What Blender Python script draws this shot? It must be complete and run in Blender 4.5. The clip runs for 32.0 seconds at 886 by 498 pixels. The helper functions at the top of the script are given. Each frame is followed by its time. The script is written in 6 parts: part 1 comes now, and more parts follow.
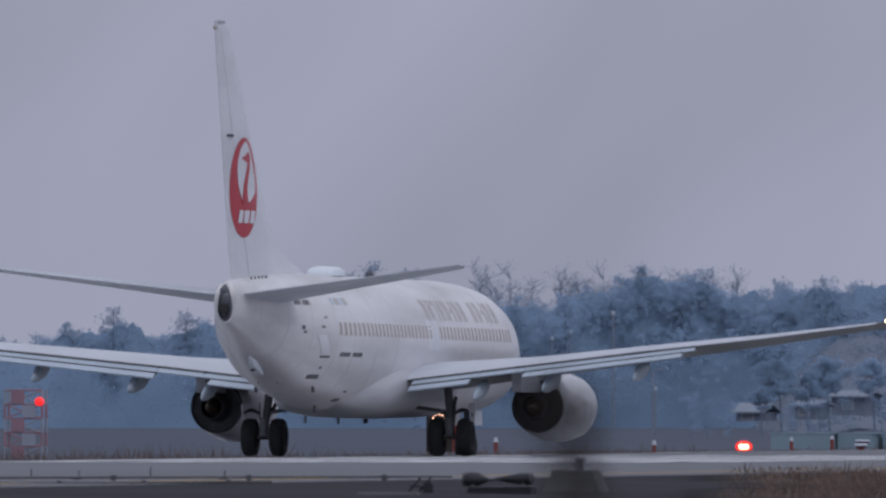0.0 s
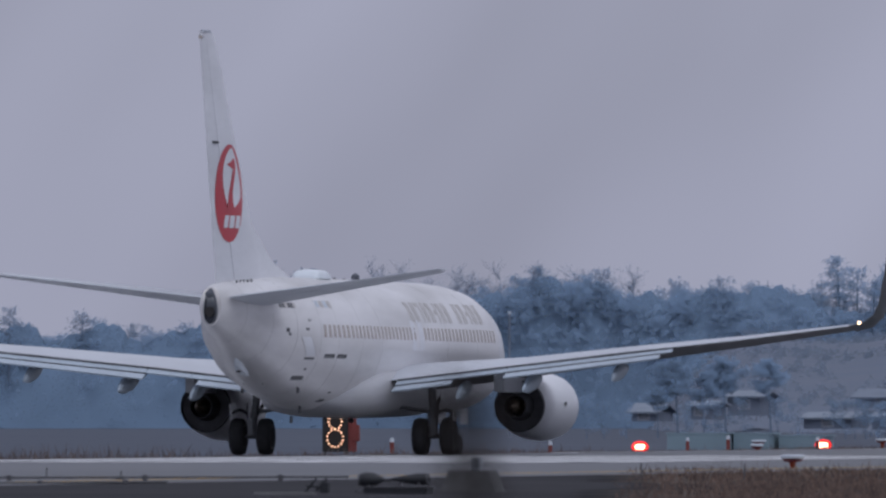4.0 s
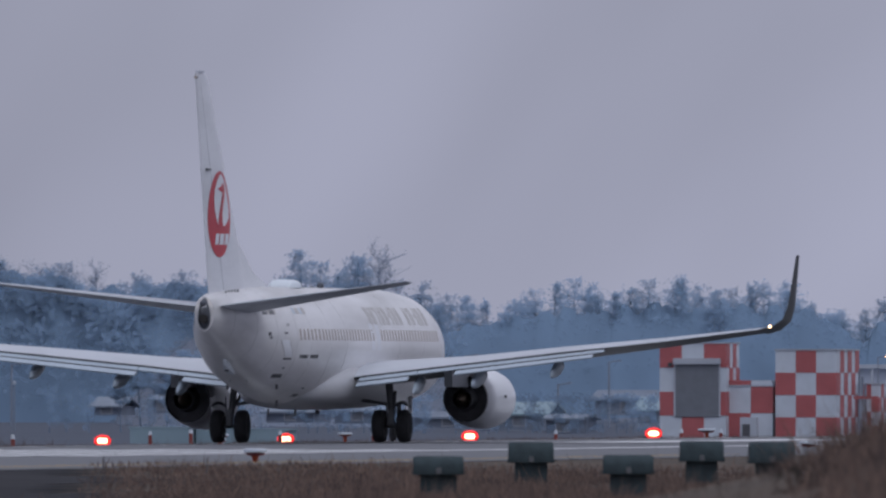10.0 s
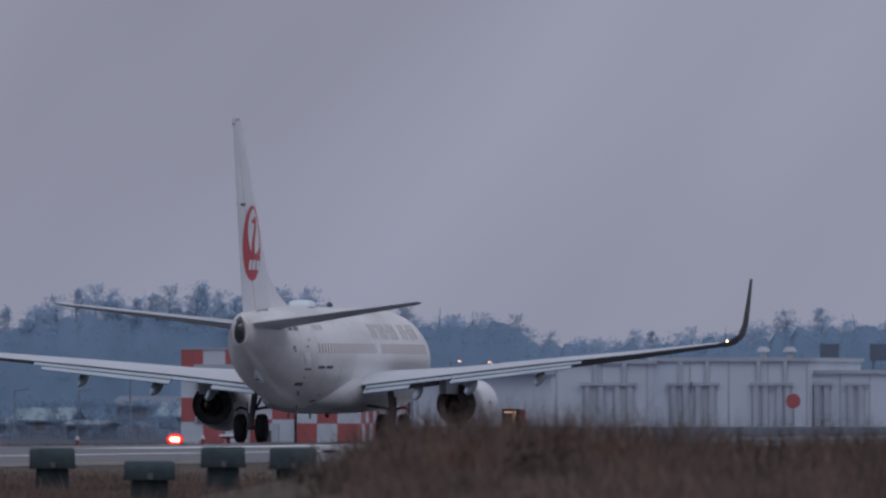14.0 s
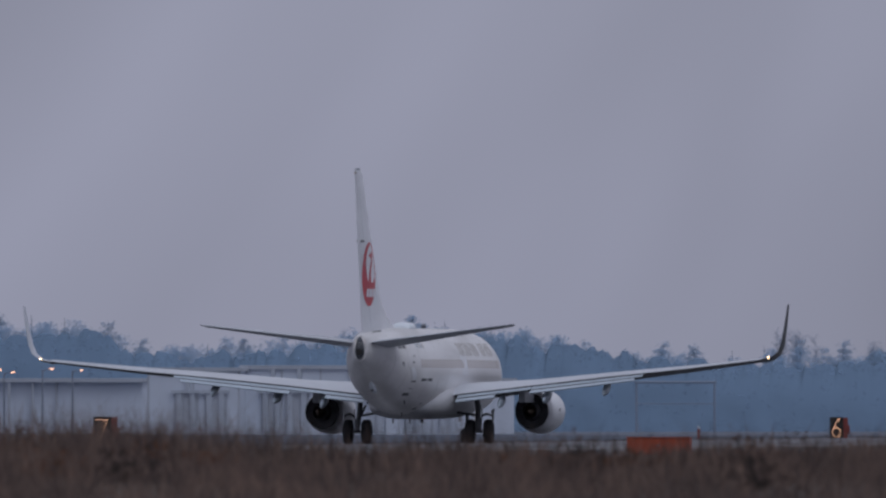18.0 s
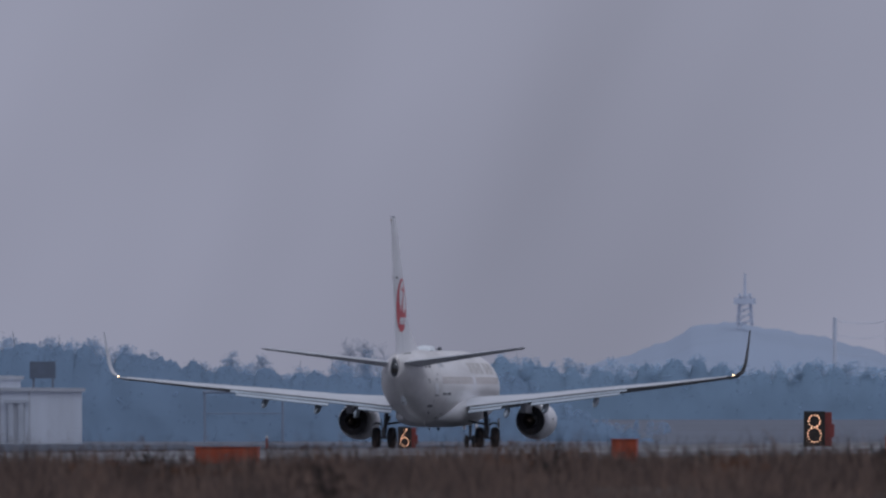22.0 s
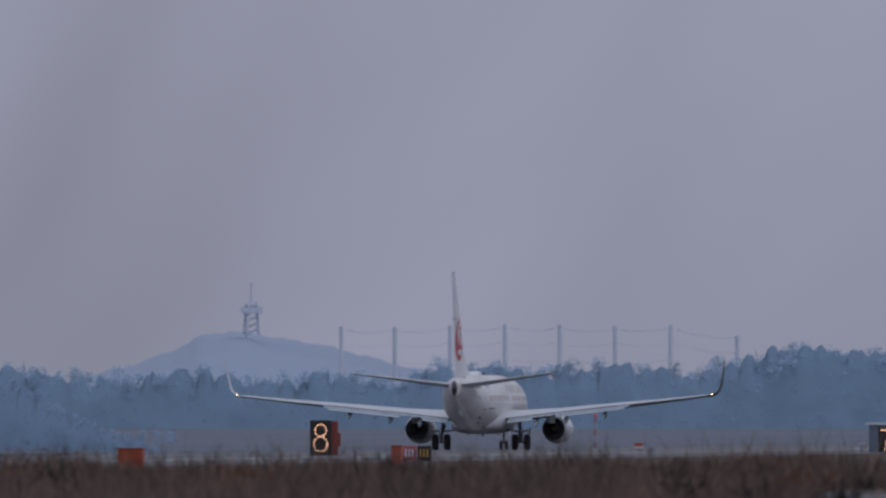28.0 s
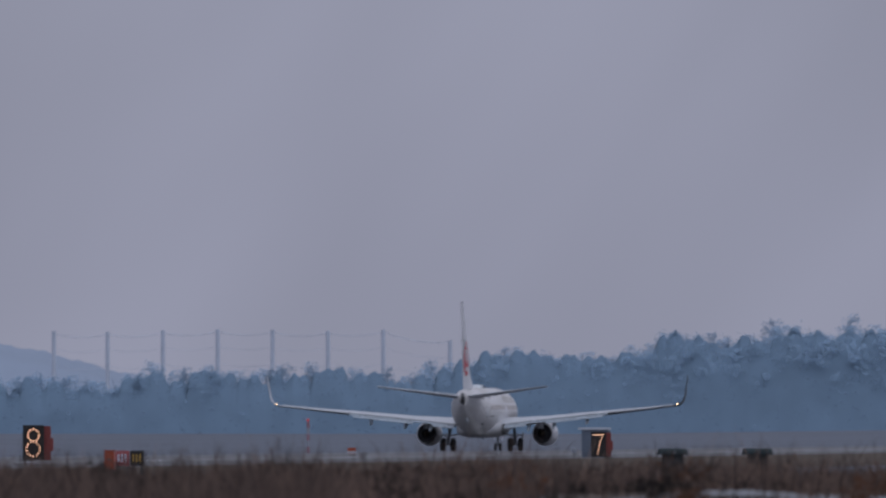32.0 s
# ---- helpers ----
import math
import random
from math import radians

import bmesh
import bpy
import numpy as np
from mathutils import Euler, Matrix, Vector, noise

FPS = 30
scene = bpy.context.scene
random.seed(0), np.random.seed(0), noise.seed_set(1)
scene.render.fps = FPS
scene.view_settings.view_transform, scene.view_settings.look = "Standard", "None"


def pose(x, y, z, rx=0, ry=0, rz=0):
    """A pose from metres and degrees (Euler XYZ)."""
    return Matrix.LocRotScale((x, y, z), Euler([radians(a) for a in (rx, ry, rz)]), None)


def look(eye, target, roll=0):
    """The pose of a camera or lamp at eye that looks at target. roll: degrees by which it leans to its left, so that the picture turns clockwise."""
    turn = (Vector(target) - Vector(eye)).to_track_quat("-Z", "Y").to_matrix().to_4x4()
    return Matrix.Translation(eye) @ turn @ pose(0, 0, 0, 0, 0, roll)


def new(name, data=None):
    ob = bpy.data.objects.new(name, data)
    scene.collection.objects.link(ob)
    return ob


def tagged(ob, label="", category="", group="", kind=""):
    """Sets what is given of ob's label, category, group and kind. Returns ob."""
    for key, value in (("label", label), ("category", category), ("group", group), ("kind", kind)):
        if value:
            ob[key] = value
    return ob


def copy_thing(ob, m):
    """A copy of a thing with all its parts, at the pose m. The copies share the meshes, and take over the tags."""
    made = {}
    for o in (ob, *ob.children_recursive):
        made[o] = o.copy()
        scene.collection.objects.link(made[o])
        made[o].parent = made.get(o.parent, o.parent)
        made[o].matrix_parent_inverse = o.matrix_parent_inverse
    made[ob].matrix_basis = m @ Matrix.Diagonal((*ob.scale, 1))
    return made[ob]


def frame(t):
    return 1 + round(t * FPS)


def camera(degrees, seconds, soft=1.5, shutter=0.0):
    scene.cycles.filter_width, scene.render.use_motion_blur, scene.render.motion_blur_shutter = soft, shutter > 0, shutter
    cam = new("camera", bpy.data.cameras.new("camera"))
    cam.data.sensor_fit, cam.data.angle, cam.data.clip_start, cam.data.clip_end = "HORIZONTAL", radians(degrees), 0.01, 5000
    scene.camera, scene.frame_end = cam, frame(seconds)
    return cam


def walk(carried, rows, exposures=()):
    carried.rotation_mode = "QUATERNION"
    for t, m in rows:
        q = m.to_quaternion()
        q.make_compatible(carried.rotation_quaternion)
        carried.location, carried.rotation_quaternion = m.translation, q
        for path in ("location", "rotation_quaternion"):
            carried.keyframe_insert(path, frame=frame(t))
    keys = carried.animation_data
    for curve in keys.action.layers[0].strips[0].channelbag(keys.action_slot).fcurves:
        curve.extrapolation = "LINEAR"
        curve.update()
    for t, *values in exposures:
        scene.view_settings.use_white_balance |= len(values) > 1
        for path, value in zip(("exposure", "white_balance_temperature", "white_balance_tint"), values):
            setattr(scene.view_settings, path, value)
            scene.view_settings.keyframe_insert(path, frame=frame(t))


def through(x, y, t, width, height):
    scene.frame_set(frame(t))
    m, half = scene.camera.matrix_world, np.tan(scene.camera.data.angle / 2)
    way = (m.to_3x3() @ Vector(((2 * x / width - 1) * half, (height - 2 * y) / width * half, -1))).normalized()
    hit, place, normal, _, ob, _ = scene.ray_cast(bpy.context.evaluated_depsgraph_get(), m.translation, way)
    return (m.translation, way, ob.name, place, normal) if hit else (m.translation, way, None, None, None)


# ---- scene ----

# ---- camera: a long lens on a tripod beside the runway, panning after the aircraft ----
EYE = (132.08, 0.0, 1.706)
cam = camera(2.5034, 32.0, soft=2.4)
cam.data.dof.use_dof, cam.data.dof.focus_distance, cam.data.dof.aperture_fstop = True, 800.0, 8.5
PAN = [
    (0, -12.2979, 0.4254), (0.5, -12.2425, 0.4251), (1, -12.2058, 0.4169), (1.5, -12.1881, 0.4112), (2, -12.1794, 0.4089),
    (2.5, -12.1706, 0.4099), (3, -12.1428, 0.4159), (3.5, -12.0682, 0.4225), (5.5, -11.7310, 0.4246), (6, -11.5482, 0.4258),
    (6.5, -11.3997, 0.4246), (7, -11.2593, 0.4172), (7.5, -11.1414, 0.4141), (8, -11.0461, 0.4120), (8.5, -10.9525, 0.4102),
    (9, -10.8228, 0.4106), (9.5, -10.6575, 0.4125), (10, -10.4859, 0.4086), (10.5, -10.3366, 0.4046), (11, -10.2087, 0.4035),
    (11.5, -10.0918, 0.4050), (12, -9.9766, 0.4117), (12.5, -9.8266, 0.4144), (13, -9.5530, 0.4186), (13.5, -9.3310, 0.4250),
    (14, -9.1333, 0.4256), (14.5, -8.9823, 0.4280), (16.5, -8.4999, 0.4518),
]
PAN += [
    (17, -8.3394, 0.4519), (17.5, -8.1562, 0.4508), (18, -7.9801, 0.4475), (18.5, -7.8293, 0.4492), (19, -7.7090, 0.4449),
    (19.5, -7.6066, 0.4555), (20, -7.4781, 0.4631), (20.5, -7.3040, 0.4687), (21, -7.0921, 0.4692), (21.5, -6.9046, 0.4739),
    (22, -6.7598, 0.4751), (22.5, -6.6570, 0.4747), (23, -6.5582, 0.4699), (23.5, -6.4581, 0.4707), (24, -6.3543, 0.4715),
    (24.5, -6.2660, 0.4743), (26.5, -5.7929, 0.4966), (27, -5.6086, 0.5039), (27.5, -5.4686, 0.5016), (28, -5.3648, 0.5011),
    (28.5, -5.2724, 0.5029), (29, -5.1628, 0.5008), (29.5, -5.0301, 0.4997), (30, -4.9028, 0.4970), (30.5, -4.8053, 0.4985),
    (31, -4.7327, 0.5001), (31.5, -4.6625, 0.5074), (32, -4.5532, 0.5148),
]
walk(cam, [(t, pose(*EYE, 90 + tilt, 0, -turn)) for t, turn, tilt in PAN],
     exposures=[(0, -0.05), (9, -0.03), (13.1, -0.08), (14, -0.36), (17, -0.38), (24, -0.36), (32, -0.34)])

# ---- world: an even overcast sky, brighter overhead ----
world = bpy.data.worlds.new("overcast_sky")
scene.world = world
world.use_nodes = True
wn, wl = world.node_tree.nodes, world.node_tree.links
background = wn["Background"]
sky = wn.new("ShaderNodeTexSky")
sky.sky_type, sky.sun_disc, sky.sun_elevation, sky.sun_rotation = "NISHITA", False, radians(35), radians(150)
coord = wn.new("ShaderNodeTexCoord")
split = wn.new("ShaderNodeSeparateXYZ")
wl.new(coord.outputs["Generated"], split.inputs[0])
ramp = wn.new("ShaderNodeValToRGB")
for p, c in ((0.0, (0.325, 0.338, 0.452, 1)), (0.03, (0.285, 0.305, 0.412, 1)), (1.0, (0.68, 0.71, 0.84, 1))):
    e = ramp.color_ramp.elements[0] if p == 0.0 else (ramp.color_ramp.elements[1] if p == 1.0 else ramp.color_ramp.elements.new(p))
    e.position, e.color = p, c
wl.new(split.outputs["Z"], ramp.inputs[0])
cloud = wn.new("ShaderNodeTexNoise")
cloud.inputs["Scale"].default_value, cloud.inputs["Detail"].default_value, cloud.inputs["Roughness"].default_value = 62, 2, 0.4
stretch = wn.new("ShaderNodeMapping")
stretch.inputs["Scale"].default_value = (1.0, 1.0, 0.35)
slant = wn.new("ShaderNodeMapping")
slant.inputs["Rotation"].default_value = (0.0, radians(-35), 0.0)
wl.new(coord.outputs["Generated"], slant.inputs[0])
wl.new(slant.outputs[0], stretch.inputs[0])
wl.new(stretch.outputs[0], cloud.inputs["Vector"])
level = wn.new("ShaderNodeMapRange")
level.inputs["From Min"].default_value, level.inputs["From Max"].default_value = 0.3, 0.7
level.inputs["To Min"].default_value, level.inputs["To Max"].default_value = 0.85, 1.13
wl.new(cloud.outputs[0], level.inputs[0])
veil = wn.new("ShaderNodeMixRGB")
veil.blend_type, veil.inputs[0].default_value = "MULTIPLY", 1.0
wl.new(ramp.outputs[0], veil.inputs[1])
wl.new(level.outputs[0], veil.inputs[2])
thin = wn.new("ShaderNodeMixRGB")
thin.blend_type, thin.inputs[0].default_value = "ADD", 0.004
wl.new(veil.outputs[0], thin.inputs[1])
wl.new(sky.outputs[0], thin.inputs[2])
wl.new(thin.outputs[0], background.inputs[0])
background.inputs[1].default_value = 1.0

sun = new("sun", bpy.data.lights.new("sun", "SUN"))
sun.data.energy, sun.data.angle, sun.data.color = 0.62, radians(30), (0.87, 0.925, 1.0)
sun.matrix_world = look((0, 0, 0), (-0.42, 0.45, -0.85))


# ---- materials ----
def mat(name, col, rough=0.6, metal=0.0, vary=0.15, scale=1.5, col2=None, bump=0.0, fine=30.0, spread=(0.35, 0.65), stretched=(1, 1, 1), emit=None, spec=0.5):
    m = bpy.data.materials.new(name)
    m.use_nodes = True
    n, l = m.node_tree.nodes, m.node_tree.links
    b = n["Principled BSDF"]
    b.inputs["Roughness"].default_value, b.inputs["Metallic"].default_value = rough, metal
    b.inputs["Specular IOR Level"].default_value = spec
    if col2 is None:
        col2 = tuple(c * (1 - vary) for c in col)
    tc = n.new("ShaderNodeTexCoord")
    mp = n.new("ShaderNodeMapping")
    mp.inputs["Scale"].default_value = stretched
    l.new(tc.outputs["Object"], mp.inputs[0])
    big = n.new("ShaderNodeTexNoise")
    big.inputs["Scale"].default_value, big.inputs["Detail"].default_value = scale, 5
    l.new(mp.outputs[0], big.inputs["Vector"])
    ramp = n.new("ShaderNodeMapRange")
    ramp.inputs["From Min"].default_value, ramp.inputs["From Max"].default_value = spread
    l.new(big.outputs[0], ramp.inputs[0])
    mix = n.new("ShaderNodeMixRGB")
    mix.inputs[1].default_value, mix.inputs[2].default_value = (*col, 1), (*col2, 1)
    l.new(ramp.outputs[0], mix.inputs[0])
    small = n.new("ShaderNodeTexNoise")
    small.inputs["Scale"].default_value, small.inputs["Detail"].default_value = fine, 3
    l.new(mp.outputs[0], small.inputs["Vector"])
    grain = n.new("ShaderNodeMapRange")
    grain.inputs["To Min"].default_value, grain.inputs["To Max"].default_value = 1 - vary * 0.6, 1 + vary * 0.4
    l.new(small.outputs[0], grain.inputs[0])
    times = n.new("ShaderNodeMixRGB")
    times.blend_type, times.inputs[0].default_value = "MULTIPLY", 1.0
    l.new(mix.outputs[0], times.inputs[1])
    l.new(grain.outputs[0], times.inputs[2])
    l.new(times.outputs[0], b.inputs["Base Color"])
    if bump:
        bn = n.new("ShaderNodeBump")
        bn.inputs["Strength"].default_value, bn.inputs["Distance"].default_value = bump, 0.02
        l.new(small.outputs[0], bn.inputs["Height"])
        l.new(bn.outputs[0], b.inputs["Normal"])
    if emit:
        b.inputs["Emission Color"].default_value = (*emit[0], 1)
        b.inputs["Emission Strength"].default_value = emit[1]
    return m


def leafy(name, col, col2, even=False, through=0.5, patch=0.15, grain=0.12, gaps=0.0, col3=None):
    """Foliage: colour varied from clump to clump and in wide patches, some light passing through.
    even: one fixed normal flattens light and shade as haze would; gaps: see-through share, softening shade too."""
    m = bpy.data.materials.new(name)
    m.use_nodes = True
    n, l = m.node_tree.nodes, m.node_tree.links
    b = n["Principled BSDF"]
    b.inputs["Roughness"].default_value = 0.8
    b.inputs["Specular IOR Level"].default_value = 0.2
    geo = n.new("ShaderNodeNewGeometry")
    mix = n.new("ShaderNodeMixRGB")
    mix.inputs[1].default_value, mix.inputs[2].default_value = (*col, 1), (*col2, 1)
    l.new(geo.outputs["Random Per Island"], mix.inputs[0])
    squash = n.new("ShaderNodeMapping")
    squash.inputs["Scale"].default_value = (1.0, 0.3, 0.45)
    l.new(geo.outputs["Position"], squash.inputs[0])
    wide = n.new("ShaderNodeTexNoise")
    wide.inputs["Scale"].default_value, wide.inputs["Detail"].default_value = grain, 4
    l.new(squash.outputs[0], wide.inputs["Vector"])
    blot = n.new("ShaderNodeMapRange")
    blot.inputs["From Min"].default_value, blot.inputs["From Max"].default_value = 0.34, 0.66
    l.new(wide.outputs[0], blot.inputs[0])
    tint = n.new("ShaderNodeMixRGB")
    tint.inputs[2].default_value = (*(col3 or tuple(c * (1 - 2 * patch) for c in col2)), 1)
    l.new(blot.outputs[0], tint.inputs[0])
    l.new(mix.outputs[0], tint.inputs[1])
    tone = n.new("ShaderNodeObjectInfo")
    shade = n.new("ShaderNodeMapRange")
    shade.inputs["To Min"].default_value, shade.inputs["To Max"].default_value = 0.92, 1.08
    l.new(tone.outputs["Random"], shade.inputs[0])
    mul = n.new("ShaderNodeMixRGB")
    mul.blend_type, mul.inputs[0].default_value = "MULTIPLY", 1.0
    l.new(tint.outputs[0], mul.inputs[1])
    l.new(shade.outputs[0], mul.inputs[2])
    l.new(mul.outputs[0], b.inputs["Base Color"])
    t = n.new("ShaderNodeBsdfTranslucent")
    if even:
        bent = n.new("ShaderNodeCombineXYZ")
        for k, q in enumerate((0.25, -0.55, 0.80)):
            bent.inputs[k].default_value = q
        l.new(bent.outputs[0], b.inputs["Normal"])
    l.new(mul.outputs[0], t.inputs[0])
    add = n.new("ShaderNodeMixShader")
    add.inputs[0].default_value = through
    l.new(b.outputs[0], add.inputs[1])
    l.new(t.outputs[0], add.inputs[2])
    end = add
    if gaps:
        clear = n.new("ShaderNodeBsdfTransparent")
        end = n.new("ShaderNodeMixShader")
        end.inputs[0].default_value = gaps
        l.new(add.outputs[0], end.inputs[1])
        l.new(clear.outputs[0], end.inputs[2])
    l.new(end.outputs[0], n["Material Output"].inputs[0])
    return m


WHITE = mat("white_paint", (0.78, 0.785, 0.82), 0.30, vary=0.13, scale=0.5, col2=(0.64, 0.645, 0.675), fine=6, stretched=(1, 0.25, 1))
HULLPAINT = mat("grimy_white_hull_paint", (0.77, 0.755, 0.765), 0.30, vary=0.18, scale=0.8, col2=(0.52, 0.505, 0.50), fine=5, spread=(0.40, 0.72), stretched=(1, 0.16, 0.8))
# belly paint: grime, with the underside's shade darkened in as well
BELLY = mat("grimy_shaded_belly_paint", (0.50, 0.50, 0.53), 0.35, vary=0.15, scale=0.6, col2=(0.42, 0.42, 0.43), fine=5, stretched=(1, 0.2, 1))
GREY = mat("grey_wing_paint", (0.56, 0.585, 0.64), 0.4, vary=0.12, scale=0.5, fine=8)
FLAP = mat("pale_flap_paint", (0.42, 0.49, 0.57), 0.4, vary=0.1, scale=0.7, fine=8)
DARKWING = mat("dark_winglet", (0.10, 0.105, 0.115), 0.45, 0.3, vary=0.25, scale=1.0)
# nozzles and tyres: darks lifted a little, haze put into the colour
NOZZLE = mat("dark_nozzle_metal", (0.085, 0.085, 0.095), 0.55, 0.5, vary=0.3, scale=4)
BRONZE = mat("heated_exhaust_metal", (0.17, 0.125, 0.09), 0.5, 0.8, vary=0.3, scale=5)
TYRE = mat("black_tyre_rubber", (0.038, 0.038, 0.042), 0.85, vary=0.3, scale=6)
STEEL = mat("gear_steel", (0.16, 0.165, 0.175), 0.5, 0.5, vary=0.2, scale=8)
RED = mat("red_livery_paint", (0.50, 0.02, 0.035), 0.35, vary=0.06, scale=1)
TITLE = mat("grey_title_paint", (0.49, 0.465, 0.45), 0.4, vary=0.05, scale=1)
SEAM = mat("grey_seam_sealant", (0.60, 0.59, 0.59), 0.5, vary=0.15, scale=2)
DARKIRON = mat("dark_painted_iron", (0.022, 0.024, 0.03), 0.6, vary=0.25, scale=6)
GLASS = mat("cabin_window_glass", (0.46, 0.40, 0.36), 0.2, vary=0.12, scale=3)
INK = mat("dark_marking_paint", (0.09, 0.09, 0.10), 0.5, vary=0.1, scale=3)
RADOME = mat("pale_blue_radome", (0.74, 0.79, 0.84), 0.4, vary=0.05, scale=1)
TIPLIGHT = mat("lit_tip_lamp", (0.9, 0.8, 0.7), 0.3, emit=((1.0, 0.66, 0.36), 7.0))
BEACON = mat("red_beacon_glass", (0.12, 0.02, 0.02), 0.2)
BEACONLIT = mat("lit_red_beacon", (0.6, 0.05, 0.05), 0.3, emit=((1.0, 0.12, 0.12), 6.0))
STROBE = mat("lit_white_strobe", (0.9, 0.9, 0.9), 0.3, emit=((1.0, 1.0, 1.0), 9.0))
ASPHALT = mat("damp_asphalt", (0.078, 0.082, 0.096), 0.5, vary=0.3, scale=0.05, col2=(0.052, 0.056, 0.067), bump=0.15, fine=20, stretched=(1, 0.15, 1))
APRON = mat("dark_patched_asphalt", (0.046, 0.045, 0.050), 0.95, vary=0.4, scale=0.12, col2=(0.028, 0.028, 0.033), fine=3, spec=0.08)
LINE = mat("worn_white_line", (0.74, 0.74, 0.76), 0.5, vary=0.25, scale=0.2, stretched=(1, 0.2, 1))
YELLOW = mat("worn_yellow_line", (0.50, 0.30, 0.06), 0.6, vary=0.25, scale=0.3)
SOIL = mat("winter_turf", (0.085, 0.056, 0.036), 0.95, vary=0.35, scale=0.06, col2=(0.055, 0.040, 0.030), bump=0.4, fine=8)
DRY = leafy("dry_brown_grass", (0.37, 0.25, 0.195), (0.14, 0.103, 0.09), patch=0.2, grain=1.5, col3=(0.078, 0.062, 0.06))
# far grass, trees, scrub and bark: distance haze put into the base colours
DRYFAR = leafy("haze_paled_tan_grass", (0.26, 0.20, 0.175), (0.15, 0.125, 0.12), grain=0.2, col3=(0.12, 0.105, 0.11))
PINE = leafy("haze_blue_needles", (0.205, 0.297, 0.43), (0.197, 0.287, 0.417), True, 0.08, gaps=0.5)
WOODS = leafy("haze_blue_woods", (0.205, 0.297, 0.43), (0.197, 0.287, 0.417), True, 0.08, patch=0.06, grain=0.3, gaps=0.5)
SCRUB = leafy("haze_blue_scrub", (0.148, 0.185, 0.247), (0.14, 0.178, 0.24), True, 0.08, patch=0.06, grain=0.25, gaps=0.5)
THICKET = leafy("haze_blue_thicket", (0.175, 0.256, 0.373), (0.175, 0.256, 0.373), True, 0.15, patch=0.06, grain=0.25)
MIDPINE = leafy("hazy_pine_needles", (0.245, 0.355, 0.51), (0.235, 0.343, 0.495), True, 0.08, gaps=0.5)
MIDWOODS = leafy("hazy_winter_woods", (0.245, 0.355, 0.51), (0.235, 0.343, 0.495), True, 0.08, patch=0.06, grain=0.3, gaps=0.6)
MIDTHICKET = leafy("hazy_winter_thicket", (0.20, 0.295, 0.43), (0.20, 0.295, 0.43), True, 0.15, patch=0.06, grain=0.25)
FARWOODS = leafy("haze_blue_far_woods", (0.28, 0.405, 0.565), (0.27, 0.393, 0.55), True, 0.08, patch=0.05, grain=0.4, gaps=0.6)
FARTHICKET = leafy("haze_blue_far_thicket", (0.192, 0.285, 0.405), (0.192, 0.285, 0.405), True, 0.15, patch=0.05, grain=0.3)
FARTREE = leafy("haze_blue_far_leaves", (0.265, 0.39, 0.55), (0.257, 0.378, 0.535), True, 0.08, gaps=0.45)
TWIG = leafy("haze_pale_twigs", (0.42, 0.465, 0.555), (0.38, 0.425, 0.515), True, 0.1, gaps=0.5)
PALEBARK = mat("haze_pale_bark", (0.45, 0.50, 0.60), 0.9, vary=0.2, scale=3)
UNDERWING = mat("shaded_wing_underside", (0.11, 0.11, 0.12), 0.5, vary=0.15, scale=1)
CONEGREY = mat("dark_tail_metal", (0.10, 0.11, 0.135), 0.5, 0.2, vary=0.25, scale=2)
BARK = mat("haze_blue_pine_bark", (0.19, 0.25, 0.34), 0.9, vary=0.3, scale=3)
ORANGE = mat("orange_red_paint", (0.42, 0.075, 0.03), 0.5, vary=0.15, scale=2)
SIGNRED = mat("dull_sign_red", (0.24, 0.05, 0.045), 0.6, vary=0.15, scale=2)
# red and white of the far masts, paled by haze put into the colour
PALERED = mat("haze_paled_red_paint", (0.34, 0.20, 0.24), 0.7, vary=0.1, scale=1)
PALEGREY = mat("haze_paled_white_paint", (0.33, 0.36, 0.42), 0.7, vary=0.1, scale=1)
# chequer colours muted and blued: haze painted into them
CHECKRED = mat("haze_muted_red_paint", (0.44, 0.115, 0.12), 0.55, vary=0.12, scale=1)
CHECKWHITE = mat("haze_muted_white_paint", (0.58, 0.63, 0.70), 0.55, vary=0.1, scale=1)
SHUTTER = mat("grey_shutter", (0.19, 0.205, 0.235), 0.6, vary=0.1, scale=2)
BLACK = mat("black_panel", (0.02, 0.018, 0.018), 0.6, vary=0.1, scale=3)
BULB = mat("lit_bulb", (0.9, 0.7, 0.5), 0.3, emit=((1.0, 0.52, 0.32), 2.6))
# gantry steel kept faint and blue, distance haze put into its colour
FAINTSTEEL = mat("haze_faint_steel", (0.23, 0.28, 0.37), 0.6, vary=0.1, scale=1)
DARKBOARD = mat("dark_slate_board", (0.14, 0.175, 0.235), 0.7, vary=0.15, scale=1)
# house walls and roofs dimmed towards the slope's blue: haze in the colour
HOUSEWALL = mat("hazed_white_plaster", (0.18, 0.215, 0.28), 0.8, vary=0.2, scale=0.6)
HOUSEROOF = mat("hazed_sheet_roof", (0.22, 0.26, 0.325), 0.7, vary=0.2, scale=0.5)
LENSRED = mat("lit_red_lens", (0.6, 0.05, 0.03), 0.3, emit=((1.0, 0.015, 0.02), 1.2))
LENSHOT = mat("lit_lamp_core", (0.9, 0.5, 0.2), 0.3, emit=((1.0, 0.50, 0.30), 5.0))
DIMRED = mat("dull_red_lamp", (0.30, 0.06, 0.08), 0.5, emit=((0.8, 0.12, 0.16), 0.3))
DRUM = mat("dark_green_housing", (0.055, 0.074, 0.082), 0.9, vary=0.3, scale=3, spec=0.1)
# far scrub ground and field: distance haze put into bluish base colours
LEA = mat("haze_blue_scrub_ground", (0.055, 0.069, 0.10), 0.95, vary=0.25, scale=0.03, col2=(0.045, 0.058, 0.088), fine=0.6)
